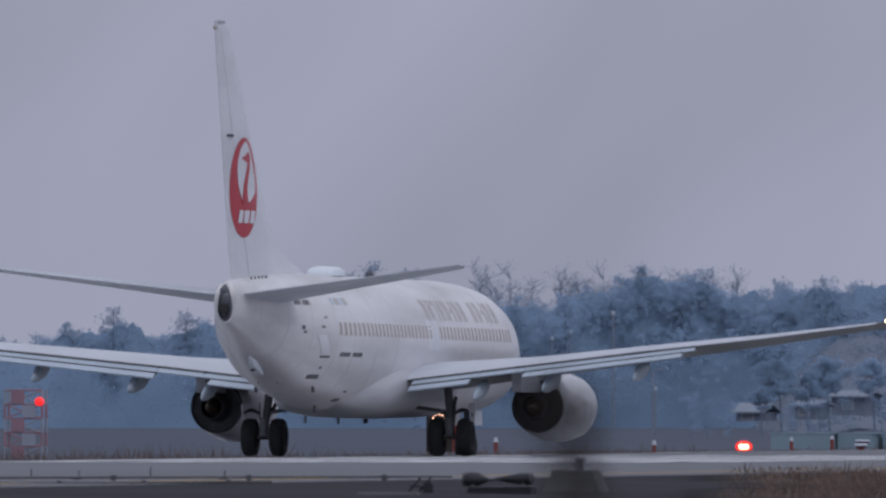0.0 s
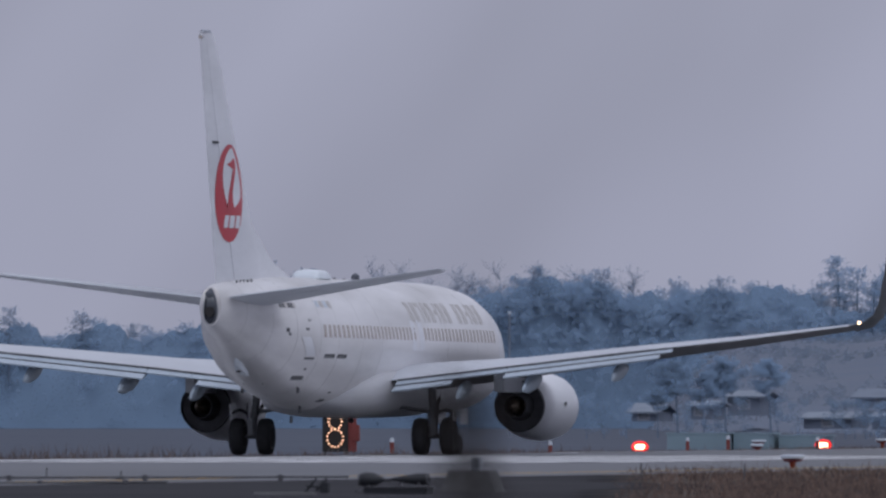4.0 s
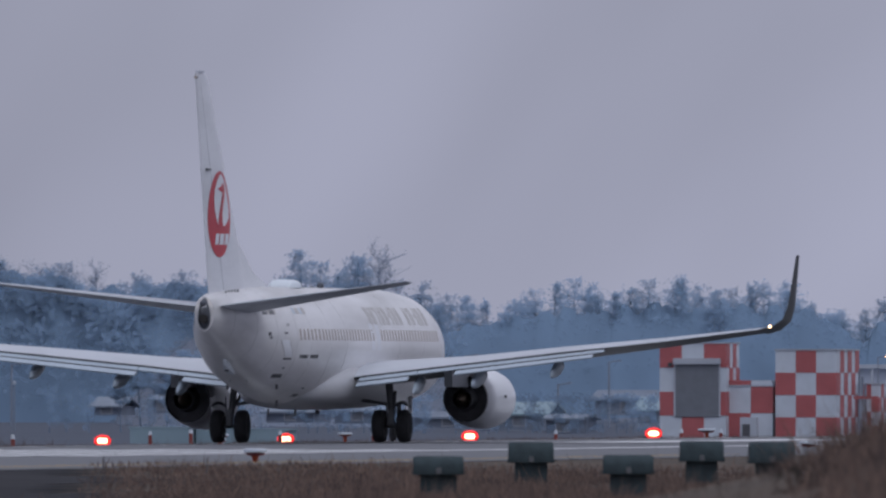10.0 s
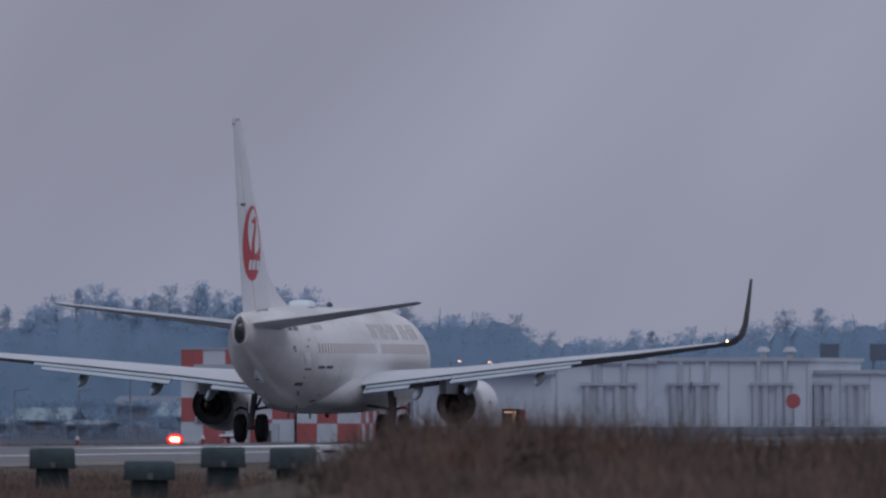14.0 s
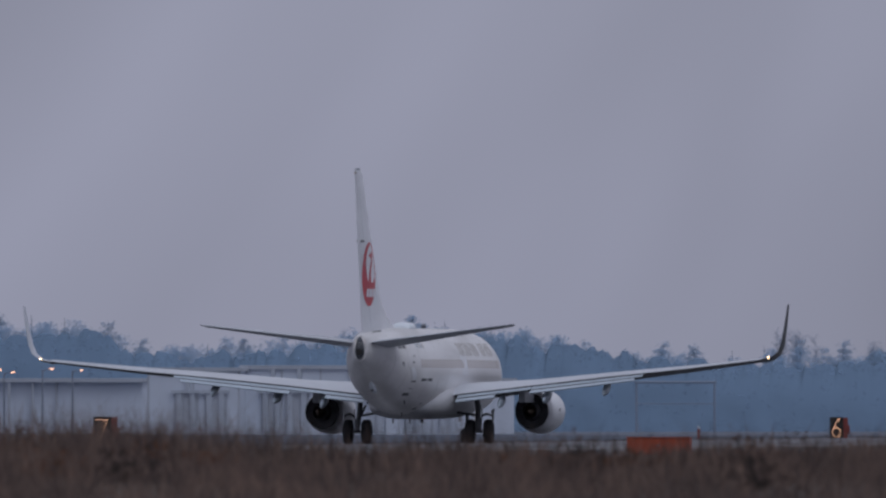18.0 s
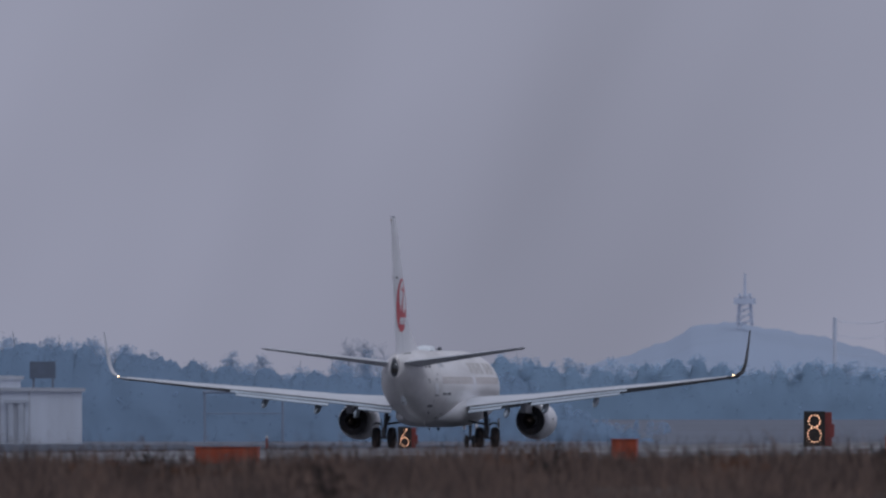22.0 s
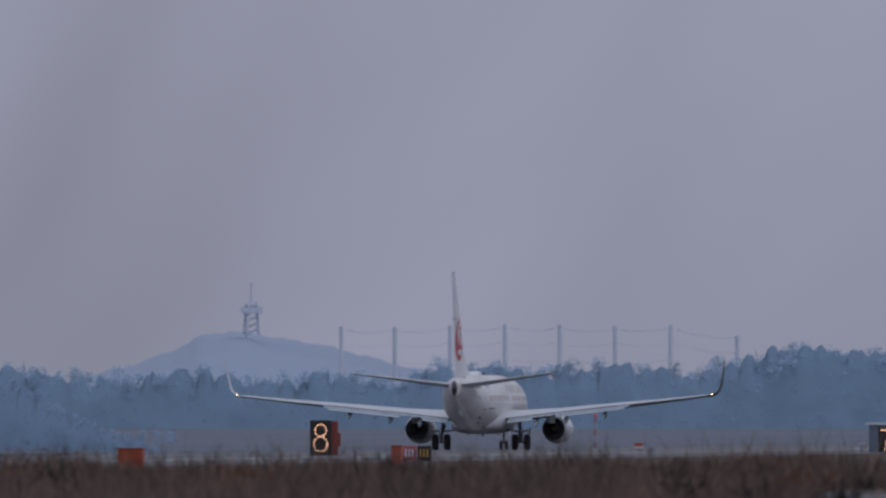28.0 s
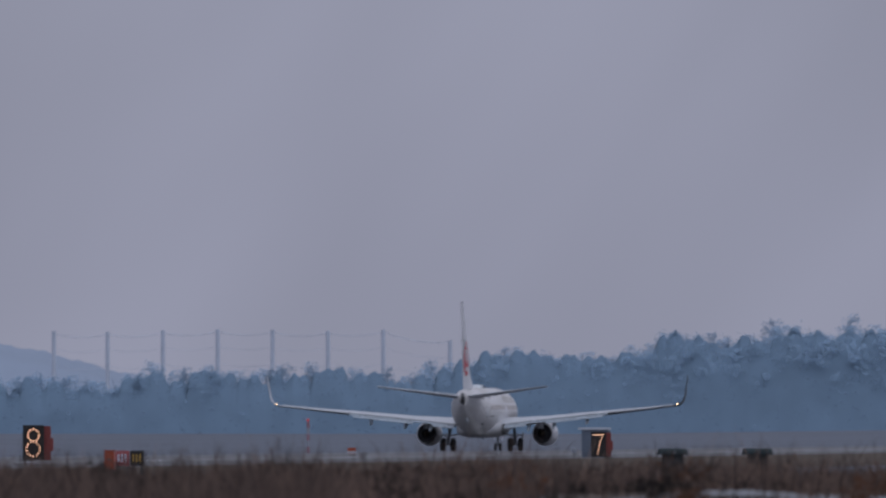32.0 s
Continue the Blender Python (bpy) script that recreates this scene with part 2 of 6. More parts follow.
FIELD = mat("hazed_dry_field", (0.125, 0.143, 0.186), 0.95, vary=0.2, scale=0.02, col2=(0.105, 0.122, 0.16), fine=0.6)
WETPATH = mat("pale_wet_path", (0.15, 0.163, 0.185), 0.42, vary=0.2, scale=0.8)
DARKCONCRETE = mat("dark_concrete", (0.115, 0.115, 0.12), 0.9, vary=0.3, scale=2.5)
CONCRETE = mat("pale_concrete", (0.22, 0.22, 0.22), 0.8, vary=0.2, scale=1.5)
# white cladding tinted blue, haze put into the colour
WALLWHITE = mat("hazed_white_cladding", (0.62, 0.67, 0.76), 0.6, vary=0.12, scale=0.1)
WALLGREY = mat("grey_cladding", (0.46, 0.49, 0.55), 0.6, vary=0.12, scale=0.15)
ROOFGREEN = mat("green_sheet_roof", (0.24, 0.33, 0.38), 0.6, vary=0.1, scale=0.2)
POLE = mat("grey_steel_pole", (0.25, 0.285, 0.35), 0.5, 0.3, vary=0.1, scale=0.5)
# hill and net poles: distance haze put into pale blue base colours
HILL = mat("hazed_distant_hill", (0.29, 0.355, 0.47), 0.9, vary=0.08, scale=0.02)
NETPOLE = mat("hazed_far_pole", (0.64, 0.70, 0.82), 0.6, vary=0.1, scale=0.5)


# ---- shape helpers ----
def part(name, bm, material, parent, label=""):
    me = bpy.data.meshes.new(name)
    bm.normal_update()
    bm.to_mesh(me)
    bm.free()
    me.materials.append(material)
    ob = new(name, me)
    ob.parent = parent
    if label:
        ob["label"] = label
    return ob


def thing(name, label, category, group="", kind="", at=None):
    ob = new(name)
    if at is not None:
        ob.matrix_basis = at
    return tagged(ob, label, category, group, kind)


def smooth(ob, angle=35):
    me = ob.data
    for p in me.polygons:
        p.use_smooth = True
    me.set_sharp_from_angle(angle=radians(angle))
    return ob


def loft(bm, rings, closed=True, cap=True):
    """Faces between rings of points, each ring with the same count."""
    made = [[bm.verts.new(p) for p in r] for r in rings]
    n = len(made[0])
    for a, b in zip(made, made[1:]):
        for i in range(n if closed else n - 1):
            j = (i + 1) % n
            bm.faces.new((a[i], a[j], b[j], b[i]))
    if cap:
        bm.faces.new(list(reversed(made[0])))
        bm.faces.new(made[-1])
    bmesh.ops.recalc_face_normals(bm, faces=bm.faces)
    return bm


def box(bm, x0, x1, y0, y1, z0, z1, bevel=0.0):
    made = bmesh.ops.create_cube(bm, size=1.0, matrix=Matrix.Translation(((x0 + x1) / 2, (y0 + y1) / 2, (z0 + z1) / 2)) @ Matrix.Diagonal((x1 - x0, y1 - y0, z1 - z0, 1)))
    if bevel:
        edges = list({e for v in made["verts"] for e in v.link_edges})
        bmesh.ops.bevel(bm, geom=edges, offset=bevel, segments=2, affect="EDGES")
    return bm


def boxm(*a, **k):
    return box(bmesh.new(), *a, **k)


def tube(bm, a, b, r0, r1=None, n=10):
    """A tapered round bar from a to b."""
    a, b = Vector(a), Vector(b)
    q = (b - a).to_track_quat("Z", "Y")
    r1 = r0 if r1 is None else r1
    rings = []
    for c, r in ((a, r0), (b, r1)):
        rings.append([c + q @ Vector((r * math.cos(2 * math.pi * i / n), r * math.sin(2 * math.pi * i / n), 0)) for i in range(n)])
    return loft(bm, rings)


def tubem(*a, **k):
    return tube(bmesh.new(), *a, **k)


def spin(bm, profile, axis_point, n=28, axis="y"):
    """A body turned about the y axis (or x) through a point: profile rows are (along, radius)."""
    rings = []
    for s, r in profile:
        ring = []
        for i in range(n):
            c, d = r * math.cos(2 * math.pi * i / n), r * math.sin(2 * math.pi * i / n)
            ring.append(Vector(axis_point) + (Vector((c, s, d)) if axis == "y" else Vector((s, c, d))))
        rings.append(ring)
    return loft(bm, rings)


# places: bearing ticks and levels are pixel positions in the camera's panned view
RAD = 35881.0


def place(tick, d):
    a = (tick - 8485.0) / RAD
    return EYE[0] + math.sin(a) * d, math.cos(a) * d


def rise(lev, d):
    return EYE[2] + (706.5 - lev) * d / RAD


def facing(tick):
    return -math.degrees((tick - 8485.0) / RAD)


# ---- ground ----
def near_bank(x, y):
    """The grassy bank between the camera and the runway."""
    dx, d = x - EYE[0], math.hypot(x - EYE[0], y)
    if d < 1 or y < 60:
        return 0.0
    tick = math.atan2(dx, y) * RAD + 8485
    step = lambda a, b, v: (lambda u: u * u * (3 - 2 * u))(min(1, max(0, (v - a) / (b - a))))
    bell = step(150, 235, d) * (1 - step(290, 345, d))
    high = step(2390, 2700, tick) * (0.74 - 0.10 * step(2900, 3500, tick)) + 0.05 * math.sin(tick * 0.011) * math.sin(tick * 0.0037 + 1)
    low = step(1150, 1800, tick) * 0.30
    return bell * (high + low)


def terrain(x, y):
    if x < -22.5:
        z = -0.40 - 0.65 * min(1, (-22.5 - x) / 55)
    elif x < 0:
        z = 0.016 * x
    elif x < 40:
        z = 0.0
    else:
        z = -0.25 * math.sin(min(1, (x - 40) / 60) * math.pi)
    if y > 2300:
        z += 2.4 * min(1.0, (y - 2300) / 600)
    return z + near_bank(x, y)


xs = [-4900, -2500, -1200, -600, -300, -150, -95, -77, -50, -30, -22.5, -10, 0, 10, 22.5, 40] + list(range(44, 140, 3)) + [150, 200, 400, 1200, 4900]
ys = [-3000, -800, -200, 0, 60] + list(range(100, 420, 5)) + [450, 520, 600, 800, 1200, 1700, 2000, 2300, 2500, 2700, 2900, 3200, 4900]
verts = [(x, y, terrain(x, y) - 0.01) for y in ys for x in xs]
nx = len(xs)
faces = [(j * nx + i, j * nx + i + 1, (j + 1) * nx + i + 1, (j + 1) * nx + i) for j in range(len(ys) - 1) for i in range(nx - 1)]
me = bpy.data.meshes.new("ground")
me.from_pydata(verts, [], faces)
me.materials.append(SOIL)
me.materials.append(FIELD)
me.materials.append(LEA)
# the far ground takes the haze-blued colours
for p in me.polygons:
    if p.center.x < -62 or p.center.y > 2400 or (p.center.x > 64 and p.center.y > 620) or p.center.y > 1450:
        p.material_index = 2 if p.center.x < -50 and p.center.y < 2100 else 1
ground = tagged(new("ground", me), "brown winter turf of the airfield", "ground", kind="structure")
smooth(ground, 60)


def strip(name, x0, x1, y0, y1, lift, material, label, category, parent=None, step=3.0, kind="structure"):
    """A paved or painted band that follows the runway's cross fall."""
    n = max(1, int((x1 - x0) / step))
    cols = [x0 + (x1 - x0) * i / n for i in range(n + 1)]
    v = [(x, y, terrain(x, 450) + z) for y in (y0, y1) for z in (lift, -0.05) for x in cols]
    k = n + 1
    f = [(i, i + 1, 2 * k + i + 1, 2 * k + i) for i in range(n)]
    f += [(k + i, i, i + 1, k + i + 1)[::-1] for i in range(n)] + [(2 * k + i, 3 * k + i, 3 * k + i + 1, 2 * k + i + 1)[::-1] for i in range(n)]
    m = bpy.data.meshes.new(name)
    m.from_pydata(v, [], f)
    m.materials.append(material)
    ob = new(name, m)
    if parent:
        ob.parent = parent
        return ob
    return tagged(ob, label, category, kind=kind)


# dark apron beside the runway's near end
v, f, seen = [], [], {}
for i in range(36):
    for j in range(46):
        x, y = 40.2 + 2.0 * i, 332 + 5.0 * j
        tick = math.atan2(x + 1 - EYE[0], y + 2.5) * RAD + 8485
        if tick > 1310 + 30 * math.sin(y * 0.11) or y > 560:
            continue
        quad = []
        for a, b_ in ((0, 0), (1, 0), (1, 1), (0, 1)):
            key = (i + a, j + b_)
            if key not in seen:
                seen[key] = len(v)
                v.append((x + 2.0 * a, y + 5.0 * b_, terrain(x + 2.0 * a, y + 5.0 * b_) + 0.008))
            quad.append(seen[key])
        f.append(quad)
me = bpy.data.meshes.new("apron")
me.from_pydata(v, [], f)
me.materials.append(APRON)
tagged(new("apron", me), "dark damp apron beside the runway", "pavement", kind="structure")
runway = strip("runway", -22.5, 40, 330, 2290, 0.006, ASPHALT, "damp grey asphalt runway with wide shoulders", "runway")
strip("edge_line", 21.2, 22.6, 540, 2280, 0.012, LINE, "", "", runway)
strip("edge_line", -22.3, -21.2, 540, 2280, 0.012, LINE, "", "", runway)
strip("centre_line", -0.45, 0.45, 640, 2280, 0.012, LINE, "", "", runway)
for k in range(6):
    for sgn in (-1, 1):
        x = 1.8 + 3.3 * k
        strip("threshold_stripe", min(sgn * x, sgn * (x + 1.9)), max(sgn * x, sgn * (x + 1.9)), 542, 604, 0.012, LINE, "", "", runway)
strip("threshold_bar", -21.0, 21.0, 537, 539.4, 0.012, LINE, "", "", runway)
for sgn in (-1, 1):
    strip("aiming_mark", min(sgn * 7, sgn * 11), max(sgn * 7, sgn * 11), 694, 744, 0.012, LINE, "", "", runway)
strip("lead_in_line", 36.2, 36.9, 340, 560, 0.012, YELLOW, "", "", runway)


# ---- the airliner: metres from the nose (x aft), from the centre line (y to the right wing), above the ground ----
def S(x, y, z):
    return Vector((y, 19.67 - x, z))


# station, top, bottom, half width
HULL = [(0.0, 2.90, 2.70, 0.06), (0.35, 3.25, 2.35, 0.45), (1.0, 3.65, 2.02, 0.82), (2.0, 4.14, 1.74, 1.18), (3.0, 4.58, 1.55, 1.46), (4.2, 5.0, 1.42, 1.69),
        (5.6, 5.21, 1.36, 1.83), (7.5, 5.32, 1.34, 1.88), (9.5, 5.36, 1.34, 1.88), (16.0, 5.36, 1.34, 1.88), (24.0, 5.36, 1.34, 1.88), (26.5, 5.36, 1.37, 1.87), (29.0, 5.35, 1.62, 1.72),
        (31.5, 5.32, 1.98, 1.52), (33.5, 5.27, 2.52, 1.27), (35.3, 5.20, 3.14, 0.86), (36.7, 5.10, 3.54, 0.55), (37.4, 5.02, 3.74, 0.42), (37.75, 4.97, 3.80, 0.32)]


def crease(x, s):
    """The two lobes of the hull meet in a shallow crease below the windows: how far the lower one is drawn in."""
    run = min(1, max(0, (x - 5) / 3)) * min(1, max(0, (29 - x) / 5))
    return 1 - 0.032 * run * min(1, max(0, (-0.10 - s) / 0.10))


def hull_at(x):
    for a, b in zip(HULL, HULL[1:]):
        if a[0] <= x <= b[0]:
            u = (x - a[0]) / (b[0] - a[0])
            return [p + (q - p) * u for p, q in zip(a[1:], b[1:])]
    return HULL[-1][1:]


def side_point(x, z, side=1, out=0.0):
    top, bot, w = hull_at(x)
    c, hh = (top + bot) / 2, (top - bot) / 2
    s = max(-0.98, min(0.98, (z - c) / hh))
    y = w * math.sqrt(1 - s * s) * crease(x, s)
    n = Vector((0, y / w ** 2, (z - c) / hh ** 2)).normalized()
    return S(x, side * (y + out * n.y), z + out * n.z)


def decal(bm, x0, x1, z0, z1, side=1, out=0.012, nz=3, nx=1, slant=0.0):
    """A thin patch lying on the hull's side."""
    grid = [[None] * (nz + 1) for _ in range(nx + 1)]
    under = [[None] * (nz + 1) for _ in range(nx + 1)]
    for i in range(nx + 1):
        for j in range(nz + 1):
            z = z0 + (z1 - z0) * j / nz
            x = x0 + (x1 - x0) * i / nx - slant * (z - z0)
            grid[i][j] = bm.verts.new(side_point(x, z, side, out))
            under[i][j] = bm.verts.new(side_point(x, z, side, -0.01))
    for i in range(nx):
        for j in range(nz):
            bm.faces.new((grid[i][j], grid[i + 1][j], grid[i + 1][j + 1], grid[i][j + 1]))
    for j in range(nz):
        for i in (0, nx):
            bm.faces.new((grid[i][j], grid[i][j + 1], under[i][j + 1], under[i][j]))
    for i in range(nx):
        for j in (0, nz):
            bm.faces.new((grid[i][j], grid[i + 1][j], under[i + 1][j], under[i][j]))
    bmesh.ops.recalc_face_normals(bm, faces=bm.faces)
    return bm


def thick(u):
    return 5 * (0.2969 * math.sqrt(max(u, 0)) - 0.126 * u - 0.3516 * u * u + 0.2843 * u ** 3 - 0.1015 * u ** 4)


def foil(xle, y, z, chord, t, drop=0.0, upright=False, u0=0.0, u1=1.0, camber=0.015, n=9):
    """A ring of aerofoil points. drop: how far the leading edge stands above the trailing edge, in chords."""
    us = [u0 + (u1 - u0) * (1 - math.cos(math.pi * i / n)) / 2 for i in range(n + 1)]
    ring = []
    for side, seq in ((1, us), (-1, us[::-1])):
        for u in seq:
            h = side * max(thick(u) * t * chord, 0.012)
            if upright:
                ring.append(S(xle + u * chord, y + h, z))
            else:
                ring.append(S(xle + u * chord, y, z + h + (1 - u) * drop * chord + camber * chord * 4 * u * (1 - u)))
    return ring


TURNING = []


def airliner():
    plane = thing("airliner", "white twin-engine jet airliner with a red round tail emblem", "airplane")
    bm = bmesh.new()
    n = 96
    rings = []
    for x, top, bot, w in HULL:
        c, hh = (top + bot) / 2, (top - bot) / 2
        rings.append([S(x, w * math.sin(2 * math.pi * i / n) * crease(x, math.cos(2 * math.pi * i / n)), c + hh * math.cos(2 * math.pi * i / n)) for i in range(n)])
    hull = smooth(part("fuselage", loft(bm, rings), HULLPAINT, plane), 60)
    # belly fairing
    rings = []
    for x, w, b, t in ((11.8, 0.5, 1.5, 2.0), (13.0, 1.4, 1.28, 2.4), (14.5, 1.93, 1.17, 2.75), (18.0, 2.0, 1.13, 2.85), (21.5, 1.98, 1.13, 2.8), (23.5, 1.74, 1.2, 2.5), (25.2, 1.2, 1.36, 2.2), (26.4, 0.6, 1.5, 1.9)):
        c, hh = (t + b) / 2, (t - b) / 2
        ring = []
        for i in range(24):
            a = 2 * math.pi * i / 24
            sx, cz = math.sin(a), math.cos(a)
            ring.append(S(x, w * math.copysign(abs(sx) ** 0.7, sx), c + hh * math.copysign(abs(cz) ** 0.7, cz)))
        rings.append(ring)
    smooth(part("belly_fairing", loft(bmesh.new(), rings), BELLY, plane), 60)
    # tail cone outlet: a narrow drop-shaped dark opening
    rings = []
    for x, w, t, b in ((37.70, 0.25, 4.93, 3.86), (37.86, 0.245, 4.91, 3.86), (37.92, 0.21, 4.86, 3.90), (37.80, 0.16, 4.78, 3.96)):
        ring = []
        for i in range(24):
            a = 2 * math.pi * i / 24
            ring.append(S(x, w * math.sin(a) * (0.80 - 0.26 * math.cos(a)), (t + b) / 2 + (t - b) / 2 * math.cos(a)))
        rings.append(ring)
    cone = smooth(part("tail_cone", loft(bmesh.new(), rings), CONEGREY, plane, "grey tail cone with dark outlets"), 40)
    # a solid black end stands in for the shade inside the opening
    part("outlet", tubem(S(37.82, 0, 4.22), S(37.945, 0, 4.22), 0.15, n=16), BLACK, cone)
    # wings
    for sgn, w in ((1, "wing"), (-1, "wing")):
        zt = lambda y: 2.14 + (y - 1.6) * 0.1145 + 0.09 * min(1, max(0, (12.5 - y) / 4))
        rows = ((1.2, 13.2, 21.7, 0.105, 0.0115), (3.2, 14.6, 21.65, 0.105, 0.003), (5.4, 16.0, 21.65, 0.10, -0.010), (9.0, 18.0, 22.5, 0.10, -0.0195), (13.0, 20.3, 23.4, 0.10, -0.016), (16.6, 22.35, 24.25, 0.09, -0.03))
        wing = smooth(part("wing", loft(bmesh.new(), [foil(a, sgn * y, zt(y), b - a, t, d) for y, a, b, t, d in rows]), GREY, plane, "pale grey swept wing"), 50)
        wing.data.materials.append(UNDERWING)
        # downward faces get a darker colour: the underside's shade painted in
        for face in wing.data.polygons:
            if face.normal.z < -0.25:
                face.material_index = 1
        # winglet: a blend, then a tall blade
        path = ((16.6, 3.855, 22.35, 1.88, 0), (17.05, 3.95, 22.6, 1.72, 20), (17.4, 4.2, 22.75, 1.5, 50), (17.56, 4.6, 22.9, 1.3, 72), (17.70, 5.4, 23.2, 0.95, 82), (17.84, 6.40, 23.5, 0.5, 84))
        rings = []
        for y, z, xle, ch, ang in path:
            ring = []
            ca, sa = math.cos(radians(ang)), math.sin(radians(ang))
            us = [(1 - math.cos(math.pi * i / 7)) / 2 for i in range(8)]
            for side, seq in ((1, us), (-1, us[::-1])):
                for u in seq:
                    h = side * max(thick(u) * 0.085 * ch, 0.012)
                    ring.append(S(xle + u * ch, sgn * (y - h * sa), z + h * ca - 0.05 * ch * (1 - u) * ca))
            rings.append(ring)
        # the right winglet is darker in colour than the left
        smooth(part("winglet", loft(bmesh.new(), rings), DARKWING if sgn > 0 else GREY, wing, "slim upswept winglet"), 50)
        part("tip_lamp", spin(bmesh.new(), [(-0.05, 0.012), (-0.025, 0.04), (0.0, 0.046), (0.035, 0.025)], S(24.38, sgn * 16.98, 3.96), 14), TIPLIGHT, wing, "glowing white tip lamp")
        # flaps: a forward panel along the wing, aft panels with a gap behind the engine; dark strips before each stand
        # for slot shade
        for name, ya, yb, y2 in (("inboard_flap", 2.15, 4.2, 3.95), ("exhaust_gate", 4.22, 5.6, 0), ("outboard_flap", 5.62, 10.95, 10.6)):
            fore, aft, slot1, slot2 = [], [], [], []
            for y in (ya, yb, ya, y2):
                te = 21.66 if y < 5.5 else 21.66 + (y - 5.4) * 0.222
                sc = 1.0 if y < 6 else 1.0 - 0.40 * (y - 5.6) / 6.7
                dip = 0.62 + 0.026 * max(0, y - 6)
                z = zt(y)
                q = lambda x, dz: S(te + x * sc, sgn * y, z + dz * sc * dip)
                if len(fore) < 2:
                    slot1.append([q(-0.25, 0.05), q(0.12, 0.0), q(0.12, -0.12), q(-0.25, -0.12)])
                    fore.append([q(-0.2, -0.07), q(0.12, -0.09), q(0.46, -0.27), q(0.44, -0.33), q(0.0, -0.26), q(-0.2, -0.22)])
                else:
                    slot2.append([q(0.30, -0.25), q(0.50, -0.305), q(0.50, -0.40), q(0.30, -0.38)])
                    aft.append([q(0.40, -0.34), q(0.53, -0.355), q(0.98, -0.57), q(0.95, -0.64), q(0.5, -0.50), q(0.40, -0.46)])
            f = part(name, loft(bmesh.new(), fore), FLAP, plane, "lowered pale flap")
            part("slot_shade", loft(bmesh.new(), slot1), INK, f)
            if y2:
                part("aft_flap", loft(bmesh.new(), aft), FLAP, f)
                part("slot_shade", loft(bmesh.new(), slot2), INK, f)
        # flap track fairings
        for y, ln, r in ((4.15, 2.3, 0.22), (6.3, 2.9, 0.25), (9.15, 2.5, 0.22)):
            te = 21.7 + max(0, (y - 5.4) * 0.2)
            z = zt(y) - 0.42
            rings = []
            for u, k in ((0, 0.08), (0.15, 0.6), (0.4, 1.0), (0.65, 0.95), (0.85, 0.6), (0.96, 0.25), (1.0, 0.04)):
                x = te - ln * 0.62 + u * ln
                rings.append([S(x, sgn * y + 0.62 * r * k * math.sin(2 * math.pi * i / 12), z - 0.40 * u ** 1.6 + 1.15 * r * k * math.cos(2 * math.pi * i / 12)) for i in range(12)])
            smooth(part("track_fairing", loft(bmesh.new(), rings), FLAP, plane), 50)
        # engine
        ax = S(-0.35, sgn * 4.93, 1.50)
        cowl = smooth(part("engine_cowl", spin(bmesh.new(), [(-13.5, 0.74), (-13.15, 0.80), (-12.98, 0.88), (-13.0, 0.93), (-13.3, 1.0), (-14.2, 1.06), (-15.2, 1.04), (-16.3, 0.94), (-17.3, 0.80), (-17.32, 0.77), (-16.9, 0.74), (-16.0, 0.72)], ax, 36), WHITE, plane, "rounded white engine cowl"), 60)
        part("nozzle", spin(bmesh.new(), [(-17.33, 0.80), (-17.45, 0.775), (-17.44, 0.745), (-16.9, 0.73), (-16.1, 0.70)], ax, 32), NOZZLE, cowl, "dark fan outlet")
        smooth(part("core_nozzle", spin(bmesh.new(), [(-16.15, 0.52), (-17.2, 0.47), (-18.05, 0.36), (-18.04, 0.33), (-17.4, 0.31)], ax, 28), NOZZLE, cowl, "dark core outlet"), 50)
        smooth(part("exhaust_plug", spin(bmesh.new(), [(-17.3, 0.24), (-17.9, 0.22), (-18.3, 0.12), (-18.55, 0.02)], ax, 20), BRONZE, cowl, "heat-tinted exhaust plug"), 50)
        part("cowl_latch", boxm(-0.02, 0.02, -0.07, 0.07, -0.05, 0.05), INK, cowl).location = S(15.05, sgn * (4.93 + 1.045), 1.58)
        smooth(part("pylon", loft(bmesh.new(), [[S(14.0, sgn * 4.83 - 0.12, 2.55), S(14.0, sgn * 4.83 + 0.12, 2.55), S(14.0, sgn * 4.83 + 0.12, 2.1), S(14.0, sgn * 4.83 - 0.12, 2.1)],
                                                [S(16.5, sgn * 4.83 - 0.22, 2.65), S(16.5, sgn * 4.83 + 0.22, 2.65), S(16.5, sgn * 4.83 + 0.22, 1.9), S(16.5, sgn * 4.83 - 0.22, 1.9)],
                                                [S(19.6, sgn * 4.83 - 0.14, 2.5), S(19.6, sgn * 4.83 + 0.14, 2.5), S(19.6, sgn * 4.83 + 0.14, 1.92), S(19.6, sgn * 4.83 - 0.14, 1.92)]]), GREY, plane), 30)
        # tailplane and elevator
        zs = lambda y: 4.66 + (y - 0.5) * 0.119
        for name, u0, u1 in (("tailplane", 0.0, 0.72), ("elevator", 0.735, 1.0)):
            smooth(part(name, loft(bmesh.new(), [foil(a, sgn * y, zs(y), c, t, -0.035, u0=u0, u1=u1, camber=0.0) for y, a, c, t in ((0.45, 33.3, 3.95, 0.10), (3.8, 35.5, 2.55, 0.095), (7.0, 37.55, 1.36, 0.09), (7.17, 37.9, 1.04, 0.05))]), GREY, plane), 50)
        # main gear
        leg = part("main_gear_leg", tubem(S(19.5, sgn * 2.72, 2.1), S(19.67, sgn * 2.86, 0.62), 0.13, 0.10, 12), STEEL, plane, "main landing gear leg")
        part("axle", tubem(S(19.67, sgn * 2.86 - 0.5, 0.565), S(19.67, sgn * 2.86 + 0.5, 0.565), 0.07), STEEL, leg)
